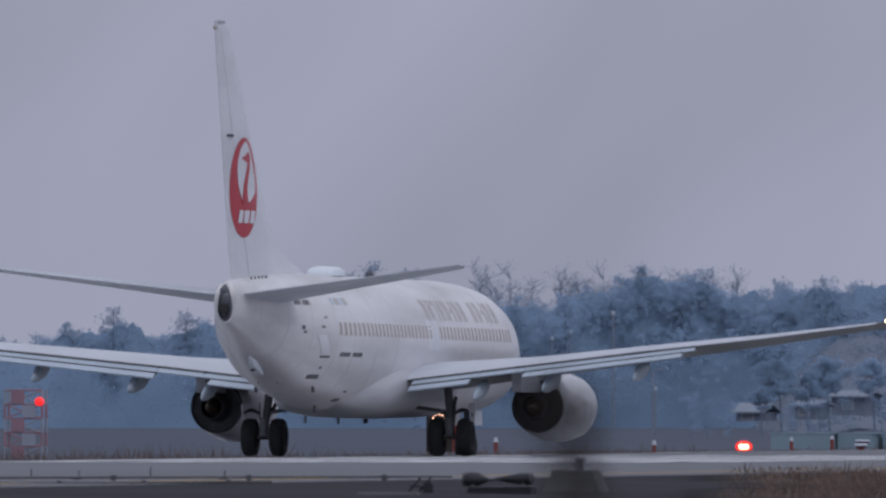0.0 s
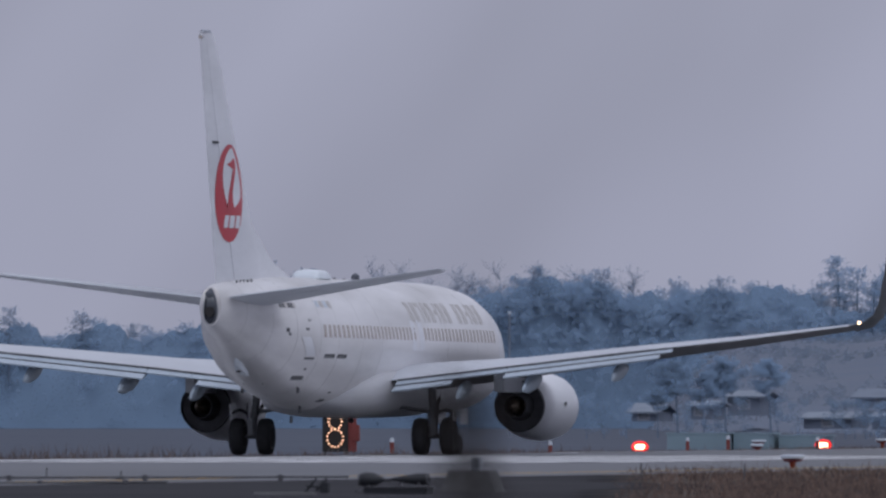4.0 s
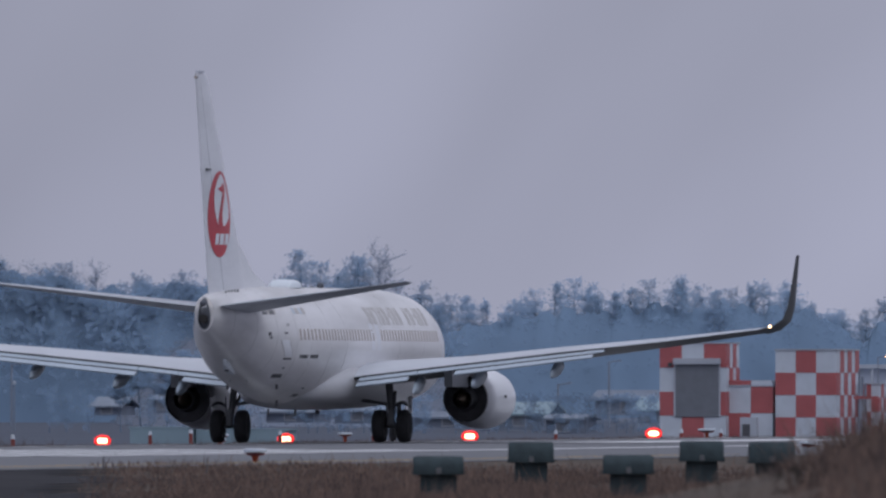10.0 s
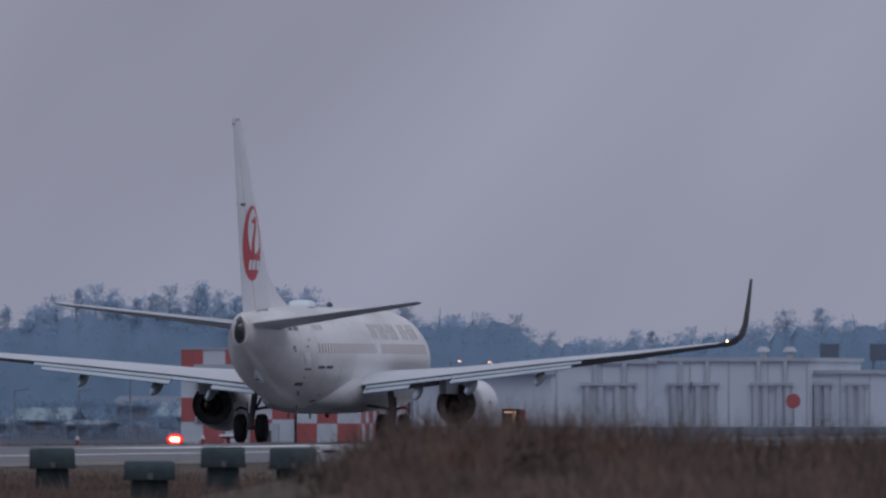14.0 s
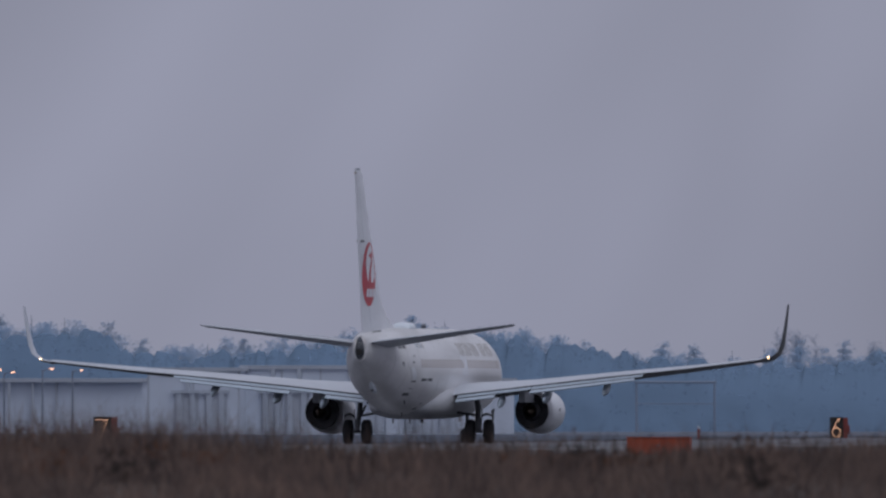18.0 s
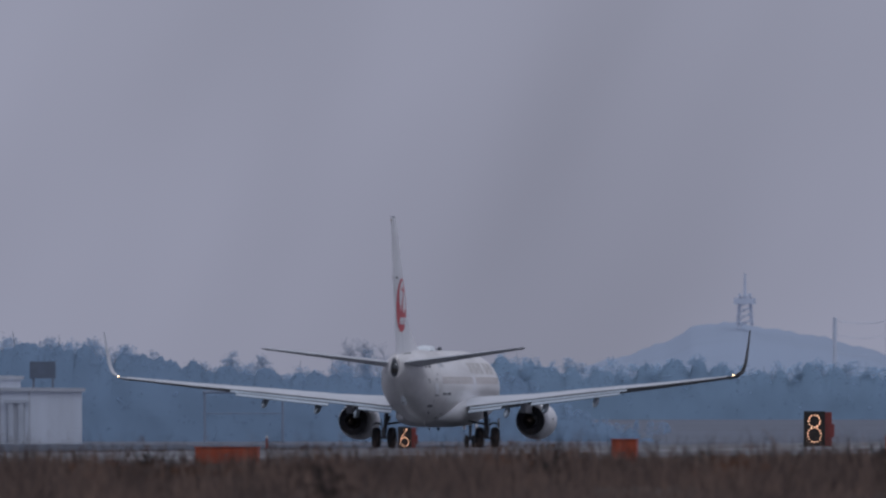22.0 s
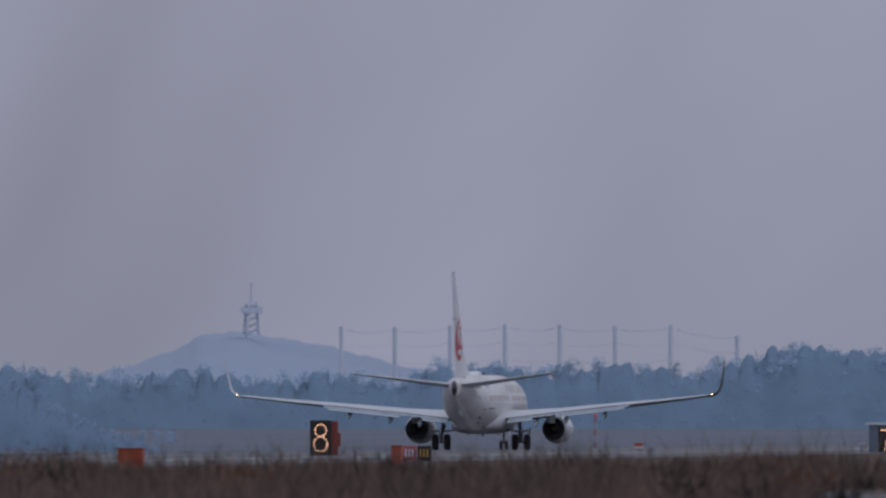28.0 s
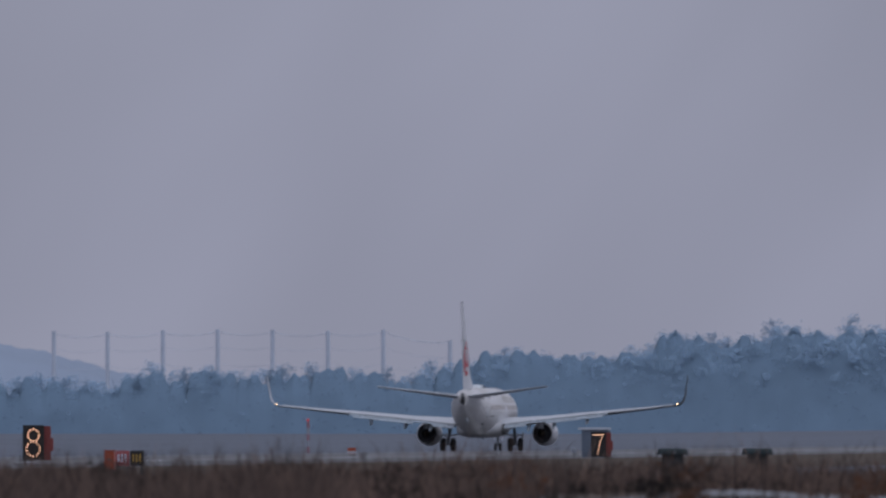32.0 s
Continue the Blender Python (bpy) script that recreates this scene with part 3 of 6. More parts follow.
        part("side_brace", tubem(S(19.55, sgn * 2.8, 1.3), S(19.6, sgn * 1.55, 1.5), 0.06), STEEL, leg)
        part("drag_brace", tubem(S(19.6, sgn * 2.83, 1.05), S(18.3, sgn * 2.7, 1.75), 0.055), STEEL, leg)
        part("torque_link", boxm(sgn * 2.86 - 0.09, sgn * 2.86 + 0.09, -0.26, -0.14, 0.6, 1.15, bevel=0.02), STEEL, leg)
        part("gear_door", loft(bmesh.new(), [[Vector((sgn * yy, 0.5, 1.62)), Vector((sgn * yy, -0.35, 1.55)), Vector((sgn * yy, -0.15, 1.02)), Vector((sgn * yy, 0.3, 1.05))] for yy in (3.46, 3.50)]), WHITE, leg, "pale wheel-well door")
        bend = [Vector((sgn * (2.98 + 0.11 * k), -0.12, 1.16 + 0.22 * math.sin(math.pi * (0.15 + 0.15 * k)))) for k in range(6)]
        part("door_hinge_arm", loft(bmesh.new(), [[q + Vector((0, 0.10, 0)), q + Vector((0, 0, 0.055)), q + Vector((0, -0.10, 0)), q + Vector((0, 0, -0.055))] for q in bend]), STEEL, leg, "curved dark hinge arm")
        part("brake_hose", tubem(S(19.85, sgn * 2.75, 0.62), S(19.9, sgn * 2.70, 1.35), 0.03, n=6), INK, leg)
        part("hydraulic_line", tubem(S(19.8, sgn * 2.95, 0.7), S(19.75, sgn * 3.0, 1.6), 0.025, n=6), INK, leg)
        for k in (-0.43, 0.43):
            wheel = smooth(part("wheel", spin(bmesh.new(), [(-0.2, 0.36), (-0.215, 0.44), (-0.18, 0.53), (-0.09, 0.565), (0.09, 0.565), (0.18, 0.53), (0.215, 0.44), (0.2, 0.36)], S(19.67, sgn * 2.86 + k, 0.567), 32, "x"), TYRE, plane, "black twin main wheel"), 50)
            part("rim", spin(bmesh.new(), [(-0.17, 0.14), (-0.19, 0.30), (-0.205, 0.37), (0.205, 0.37), (0.19, 0.30), (0.17, 0.14)], S(19.67, sgn * 2.86 + k, 0.567), 24, "x"), STEEL, wheel)
    # nose gear
    leg = part("nose_gear_leg", tubem(S(4.0, 0, 1.5), S(4.07, 0, 0.4), 0.09, 0.07), STEEL, plane)
    part("nose_door", boxm(-0.36, -0.33, 15.1, 16.3, 1.0, 1.45), WHITE, leg)
    part("nose_door", boxm(0.33, 0.36, 15.1, 16.3, 1.0, 1.45), WHITE, leg)
    for k in (-0.2, 0.2):
        wheel = smooth(part("wheel", spin(bmesh.new(), [(-0.09, 0.2), (-0.1, 0.28), (-0.05, 0.345), (0.05, 0.345), (0.1, 0.28), (0.09, 0.2)], S(4.07, k, 0.345), 24, "x"), TYRE, plane, "small black nose wheel"), 50)
        part("rim", spin(bmesh.new(), [(-0.08, 0.1), (-0.09, 0.2), (0.09, 0.2), (0.08, 0.1)], S(4.07, k, 0.345), 18, "x"), STEEL, wheel)
    # fin, rudder and dorsal fillet
    FIN = ((5.05, 31.1, 37.05, 0.10), (7.6, 33.25, 37.8, 0.095), (10.0, 35.3, 38.48, 0.09), (12.25, 37.15, 39.12, 0.085), (12.52, 37.65, 39.18, 0.06))
    for name, u0, u1 in (("fin", 0.0, 0.70), ("rudder", 0.712, 1.0)):
        f = smooth(part(name, loft(bmesh.new(), [foil(a, 0, z, b - a, t, upright=True, u0=u0, u1=u1) for z, a, b, t in FIN]), WHITE, plane), 50)
    part("rudder_fitting", boxm(-0.13, 0.13, -18.1, -17.5, 9.22, 9.29, bevel=0.01), INK, f)
    part("fin_cap", boxm(-0.07, 0.07, -19.2, -18.3, 12.49, 12.57, bevel=0.02), GREY, f)
    part("tail_lamp", tubem(S(38.95, 0, 12.35), S(39.17, 0, 12.35), 0.05), GLASS, f)
    smooth(part("dorsal_fillet", loft(bmesh.new(), [[S(27.4, -0.05, 5.3), S(27.4, 0.05, 5.3), S(27.4, 0.03, 5.38), S(27.4, -0.03, 5.38)], [S(30.0, -0.2, 5.2), S(30.0, 0.2, 5.2), S(30.0, 0.08, 5.85), S(30.0, -0.08, 5.85)],
                                                    [S(32.9, -0.28, 5.2), S(32.9, 0.28, 5.2), S(32.9, 0.05, 7.05), S(32.9, -0.05, 7.05)]]), WHITE, plane), 30)
    # round emblem on both sides of the fin, following its surface
    def fin_y(x, z):
        for a, b in zip(FIN, FIN[1:]):
            if a[0] <= z <= b[0]:
                u = (z - a[0]) / (b[0] - a[0])
                le, te, t = (a[k] + (b[k] - a[k]) * u for k in (1, 2, 3))
                return thick(min(1, max(0, (x - le) / (te - le)))) * t * (te - le)
        return 0.1

    def on_fin(bm, inside, cx, cz, rx, rz, sgn, out, rot=0.0):
        """A patch on the fin: rings of points inside an oval, kept by a test."""
        rows = []
        for k in range(6):
            r = k / 5
            ring = []
            for i in range(28):
                a = 2 * math.pi * i / 28
                dx, dz = rx * r * math.cos(a), rz * r * math.sin(a)
                x, z = cx + dx * math.cos(rot) - dz * math.sin(rot), cz + dx * math.sin(rot) + dz * math.cos(rot)
                ring.append(S(x, sgn * (fin_y(x, z) + out), z))
            rows.append(ring)
        made = [[bm.verts.new(p) for p in r] for r in rows[1:]]
        c = bm.verts.new(rows[0][0])
        for i in range(28):
            j = (i + 1) % 28
            bm.faces.new((c, made[0][i], made[0][j]))
            for a, b in zip(made, made[1:]):
                bm.faces.new((a[i], a[j], b[j], b[i]))
        bmesh.ops.recalc_face_normals(bm, faces=bm.faces)
        return bm

    for sgn in (-1, 1):
        disc = part("emblem", on_fin(bmesh.new(), None, 35.98, 7.76, 1.46, 1.46, sgn, 0.012), RED, plane, "round red tail emblem")
        def ribbon(rows, out):
            """A patch on the fin between two edges: rows of height and both edges, in radii of the disc."""
            bm = bmesh.new()
            made = []
            for v, u0, u1 in rows:
                line = []
                for k in range(7):
                    x, z = 35.98 - 1.43 * (u0 + (u1 - u0) * k / 6), 7.76 + 1.43 * v
                    line.append(bm.verts.new(S(x, sgn * (fin_y(x, z) + out), z)))
                made.append(line)
            for r, s in zip(made, made[1:]):
                for k in range(6):
                    bm.faces.new((r[k], r[k + 1], s[k + 1], s[k]))
            bmesh.ops.recalc_face_normals(bm, faces=bm.faces)
            return bm

        field = part("emblem_field", ribbon(((0.94, 0.02, 0.14), (0.8, -0.3, 0.4), (0.56, -0.50, 0.60), (0.35, -0.54, 0.74), (0.1, -0.47, 0.84), (-0.1, -0.33, 0.8), (-0.22, -0.2, 0.55), (-0.28, -0.12, 0.4)), 0.02), WHITE, disc)
        part("emblem_neck", ribbon(((-0.31, -0.17, 0.28), (-0.15, -0.16, 0.2), (0.0, -0.12, 0.17), (0.2, 0.0, 0.25), (0.4, 0.13, 0.37), (0.55, 0.22, 0.40)), 0.028), RED, field)
        part("emblem_head", ribbon(((0.52, 0.12, 0.40), (0.60, -0.28, 0.40), (0.66, 0.08, 0.36), (0.73, 0.18, 0.27)), 0.032), RED, field)
        for u0, u1 in ((-0.38, -0.10), (-0.02, 0.34), (0.43, 0.74)):
            part("emblem_bar", ribbon(((-0.72, u0 - 0.05, u1 - 0.05), (-0.46, u0 + 0.05, u1 + 0.05)), 0.024), WHITE, disc)
    # cabin windows, titles, doors and small markings on both sides
    for side in (-1, 1):
        for k in range(47):
            x = 6.1 + 0.508 * k
            if k in (21, 22):
                continue
            part("cabin_window", decal(bmesh.new(), x, x + 0.27, 3.52, 3.90, side, 0.008), GLASS, hull)
        for x in (16.7, 17.7):
            part("exit_hatch", decal(bmesh.new(), x, x + 0.6, 3.2, 4.12, side, 0.009), WHITE, hull)
        for i in range(14):
            if i == 5:
                continue
            x = 7.5 + 0.76 * i
            x0 = x if side > 0 else 7.5 + 0.76 * (13 - i)
            bm = bmesh.new()
            decal(bm, x0, x0 + 0.16, 4.08, 4.68, side, 0.012, slant=0.12)
            if i % 3 != 2:
                decal(bm, x0 + 0.30, x0 + 0.46, 4.08, 4.68, side, 0.0125, slant=0.12)
            decal(bm, x0, x0 + 0.46, 4.55 if i % 2 else 4.33, 4.68 if i % 2 else 4.46, side, 0.013, nz=2)
            part("title_block", bm, TITLE, hull)
        part("service_door", decal(bmesh.new(), 30.3, 31.2, 2.96, 3.52, side, 0.006, nz=5, nx=4, slant=-1.3), WHITE, hull)
        part("door_sill", decal(bmesh.new(), 30.40, 31.25, 2.85, 2.91, side, 0.012, nx=4), INK, hull)
        for x in (30.28, 31.2):
            part("door_edge", decal(bmesh.new(), x, x + 0.025, 2.96, 3.52, side, 0.010, nz=5, slant=-1.3), TITLE, hull)
        part("front_door", decal(bmesh.new(), 4.6, 5.4, 2.7, 4.4, side, 0.008, nz=5), WHITE, hull)
        for x0, x1, z0, z1 in ((33.0, 33.25, 3.66, 3.78), (32.85, 33.05, 3.56, 3.63), (31.25, 31.55, 3.72, 3.79), (31.15, 31.2, 4.0, 4.07), (30.95, 31.0, 4.0, 4.07), (30.62, 30.76, 2.53, 2.59),
                               (32.05, 32.15, 2.09, 2.15), (26.6, 27.0, 1.60, 1.68), (26.8, 27.0, 1.86, 1.90)):
            part("stencil_bar", decal(bmesh.new(), x0, x1, z0, z1, side, 0.012, nx=2), INK, hull)
        for k in range(9):
            if k != 4:
                part("type_bar", decal(bmesh.new(), 27.2 + 0.26 * k, 27.40 + 0.26 * k, 2.90, 3.02, side, 0.011, slant=0.3), INK, hull)
        for k in range(6):
            part("code_bar", decal(bmesh.new(), 32.1 + 0.27 * k, 32.29 + 0.27 * k, 4.38, 4.53, side, 0.011, slant=0.2), INK if k % 3 else TITLE, hull)
        for k in range(4):
            part("flag_bar", decal(bmesh.new(), 28.1 + 0.46 * k, 28.45 + 0.46 * k, 4.42, 4.62, side, 0.011), CHECKWHITE if k % 2 else TITLE, hull)
        part("outflow_valve", decal(bmesh.new(), 30.25, 31.1, 2.24, 2.36, side, 0.014, nx=4, slant=-1.2), INK, hull, "dark vent opening")
        part("drain_mast", boxm(-0.02, 0.02, -0.12, 0.12, -0.1, 0.1), INK, hull).location = side_point(29.8, 1.98, side, 0.05)
    # tail skid: a pale wedge below the hull's end
    rings = []
    for x, w, down in ((32.8, 0.05, 0.0), (33.4, 0.13, 0.12), (34.1, 0.13, 0.22), (34.35, 0.08, 0.16), (34.5, 0.04, 0.04)):
        low = hull_at(x)[1]
        rings.append([S(x, -w, low + 0.08), S(x, w, low + 0.08), S(x, w * 0.8, low - down), S(x, -w * 0.8, low - down)])
    skid = part("tail_skid", loft(bmesh.new(), rings), RADOME, hull, "pale wedge-shaped tail skid")
    part("skid_shoe", boxm(-0.05, 0.05, -0.15, 0.15, -0.03, 0.03, bevel=0.01), INK, skid).location = S(34.05, 0, hull_at(34.05)[1] - 0.24)
    # seams between the hull's barrels
    for x in (8.9, 13.2, 22.6, 25.4, 28.2, 30.0, 32.3, 34.2, 36.0):
        top, bot, w = hull_at(x)
        bm = bmesh.new()
        ring = []
        for xx, out in ((x - 0.008, -0.01), (x - 0.008, 0.003), (x + 0.008, 0.003), (x + 0.008, -0.01)):
            t2, b2, w2 = hull_at(xx)
            c, hh = (t2 + b2) / 2, (t2 - b2) / 2
            ring.append([S(xx, (w2 + out) * math.sin(a) * crease(xx, math.cos(a)), c + (hh + out) * math.cos(a)) for a in [2 * math.pi * i / 96 for i in range(96)]])
        part("panel_seam", loft(bm, ring, cap=False), SEAM, hull)
    # aerials, radome, beacons
    smooth(part("radome", loft(bmesh.new(), [[S(x, w * math.sin(2 * math.pi * i / 20), 5.33 + h * max(0, math.cos(2 * math.pi * i / 20)) ** 0.5) for i in range(20)] for x, w, h in ((23.2, 0.34, 0.05), (23.3, 0.42, 0.24), (23.5, 0.45, 0.29), (24.7, 0.45, 0.29), (24.9, 0.42, 0.24), (25.0, 0.34, 0.05))]), RADOME, hull, "pale blue aerial fairing"), 50)
    for x, h in ((20.6, 0.05), (19.2, 0.04), (27.2, 0.06)):
        part("blade_aerial", loft(bmesh.new(), [[S(x, -0.02, 5.3), S(x, 0.02, 5.3), S(x + 0.4, 0.02, 5.3), S(x + 0.4, -0.02, 5.3)], [S(x + 0.25, -0.01, 5.36 + h), S(x + 0.25, 0.01, 5.36 + h), S(x + 0.45, 0.01, 5.36 + h), S(x + 0.45, -0.01, 5.36 + h)]]), INK, hull)
    # beacons and tail lamp: a turning head, lit on one face
    for x, y, z, glow, kind, r in ((18.0, 0, 5.44, BEACONLIT, "beacon", 0.13), (18.6, 0, 1.06, BEACONLIT, "beacon", 0.085), (37.99, 0, 4.74, STROBE, "tail_strobe", 0.115)):
        head = part(kind, spin(bmesh.new(), [(0.09, 0.05), (0.06, r * 0.8), (0.0, r), (-0.03, r)], (0, 0, 0), 16), CONEGREY, plane, "turning lamp head, lit on one face")
        part("lit_face", spin(bmesh.new(), [(-0.031, r * 0.92), (-0.036, r * 0.8), (-0.038, r * 0.3)], (0, 0, 0), 16), glow, head)
        TURNING.append((head, S(x, y, z), kind))
        part(kind + "_base", tubem(S(x, y, z - 0.2 if z > 3 and kind == "beacon" else z), S(x - (0.3 if kind != "beacon" else 0), y, z + (0.25 if z < 3 else 0)), 0.05, n=8), INK, hull)
    for x, y in ((22.4, 0.0), (25.6, -0.3), (27.3, 0.35)):
        part("belly_aerial", boxm(-0.015, 0.015, -0.12, 0.12, -0.22, 0.0), INK, hull).location = S(x, y, hull_at(x)[1] + (0.02 if x > 26 else -0.18))
    for k in range(5):
        part("vortex_tab", boxm(-0.012, 0.012, -0.08, 0.08, 0, 0.11), INK, hull).location = S(34.2 + 0.35 * k, 0.42 - 0.03 * k, 5.12 - 0.015 * k)
    return plane


plane = airliner()

# ---- runway distance signs with lamp-bulb digits ----
DIGITS = {
    "8": [(0.5 + 0.34 * math.sin(a), 0.755 + 0.2 * math.cos(a)) for a in [2 * math.pi * k / 12 for k in range(12)]] + [(0.5 + 0.4 * math.sin(a), 0.29 + 0.245 * math.cos(a)) for a in [2 * math.pi * k / 14 for k in range(14)]],
    "7": [(0.12 + 0.76 * k / 6, 0.95) for k in range(7)] + [(0.86 - 0.46 * (k / 8) ** 0.8, 0.95 - 0.9 * k / 8) for k in range(1, 9)],
    "6": [(0.5 + 0.4 * math.sin(a), 0.29 + 0.245 * math.cos(a)) for a in [2 * math.pi * k / 14 for k in range(14)]] + [(0.72 - 0.6 * (k / 6), 0.96 - 0.6 * (k / 6) ** 1.4) for k in range(6)],
}


def distance_sign(digit, tick, d, lev, tall, back=0.75):
    x, y = place(tick, d)
    z = rise(lev, d)
    g = terrain(x, y) if x > -30 else min(terrain(x, y), z)
    s = thing("distance_sign", "orange box sign with lit bulbs forming the digit " + digit, "runway sign", "runway distance signs", at=pose(x, y, 0, 0, 0, facing(tick) * 0.3))
    w = tall * 0.72
    part("face_panel", boxm(-w / 2, w / 2, -0.06, 0.02, z, z + tall * 1.18, bevel=0.01), BLACK, s)
    part("housing", boxm(-w / 2 + 0.02, w / 2 + 0.30, 0.02, 0.32, z, z + tall * 1.15, bevel=0.02), SIGNRED, s)
    part("side_box", boxm(w / 2 + 0.12, w / 2 + 0.42, -0.02, 0.4, z + tall * 0.3, z + tall * 0.75, bevel=0.02), SIGNRED, s)
    for k in (-w * 0.4, w * 0.4):
        part("leg", boxm(k - 0.04, k + 0.04, 0.08, 0.16, g - 0.1, z + 0.02), STEEL, s)
    first = None
    for u, v in DIGITS[digit]:
        px, pz = (u - 0.5) * w * 0.78, z + tall * (0.09 + v)
        if first is None:
            bm = bmesh.new()
            bmesh.ops.create_icosphere(bm, subdivisions=1, radius=0.035)
            first = part("bulb", bm, BULB, s)
            b = first
        else:
            b = new("bulb", first.data)
            b.parent = s
        b.location = (px, -0.09, pz)
    return s


distance_sign("8", 777, 804, 799, 1.42)
distance_sign("7", 2885, 1104, 775, 1.36)
distance_sign("6", 4184, 1405, 763, 1.30)
distance_sign("8", 4909, 955, 758, 1.40)
distance_sign("7", 5909, 1303, 752, 1.36)


# ---- approach slope lights: four red-glowing units beside the runway ----
def slope_light(tick, lev):
    d = 985
    x, y = place(tick, d)
    z = rise(lev, d)
    s = thing("slope_light", "low runway slope light glowing red", "runway light", "row of slope lights", at=pose(x, y, z, 0, 0, 8))
    part("case", boxm(-0.38, 0.38, -0.08, 0.7, -0.26, 0.24, bevel=0.06), BEACON, s)

    def dome(wide, tall, y0, deep):
        return loft(bmesh.new(), [[Vector((wide * k * math.cos(a), y0 - deep * q, tall * k * math.sin(a))) for a in [2 * math.pi * i / 20 for i in range(20)]] for q, k in ((0, 1.0), (0.5, 0.88), (0.85, 0.55), (1.0, 0.12))])

    # the glowing red dome is sized to stand for the halo round the lamp
    lens = part("lens", (dome(0.42, 0.29, -0.06, 0.10)), LENSRED, s)
    part("lamp_core", boxm(-0.25, 0.25, -0.175, -0.12, -0.13, 0.13, bevel=0.05), LENSHOT, lens)
    for k in (-0.4, 0.4):
        part("leg", tubem((k, 0.3, -0.9), (k, 0.3, -0.18), 0.035, n=6), STEEL, s)


for tick, lev in ((1316, 790), (1640, 787), (1966, 782), (2291, 777)):
    slope_light(tick, lev)


# ---- trees ----
def tufts(rng, centres, size, count=4):
    """Small irregular leaf clumps, as bare triangles round each centre."""
    c = np.repeat(np.asarray(centres, float), count, axis=0)
    s = np.repeat(np.broadcast_to(np.asarray(size, float), (len(centres),)), count)
    v = rng.normal(0, 1, (len(c), 3, 3)) * s[:, None, None] * 0.62 + c[:, None, :] + rng.normal(0, 0.35, (len(c), 1, 3)) * s[:, None, None]
    return v.reshape(-1, 3)


def sprays(rng, centres, size, count=4):
    """Needle sprays: clumps as in tufts, but flattened to face the camera and shade evenly."""
    v = tufts(rng, centres, size, count).reshape(-1, 3, 3)
    way = np.array((0.1, -0.80, 0.59)) + rng.normal(0, 0.18, (len(v), 3))
    way /= np.linalg.norm(way, axis=1)[:, None]
    mid = v.mean(axis=1, keepdims=True)
    off = v - mid
    off -= 0.92 * (off * way[:, None, :]).sum(axis=2, keepdims=True) * way[:, None, :]
    return (mid + off).reshape(-1, 3)


def tri_mesh(name, v, material):
    m = bpy.data.meshes.new(name)
    n = len(v) // 3
    m.vertices.add(len(v))
    m.vertices.foreach_set("co", v.astype(np.float32).ravel())
    m.loops.add(len(v))
    m.loops.foreach_set("vertex_index", np.arange(len(v), dtype=np.int32))
    m.polygons.add(n)
    m.polygons.foreach_set("loop_start", np.arange(0, len(v), 3, dtype=np.int32))
    m.update()
    m.validate()
    m.materials.append(material)
    return m


def limb(bm, a, b, r0, r1, n=5):
    return tube(bm, a, b, r0, r1, n)


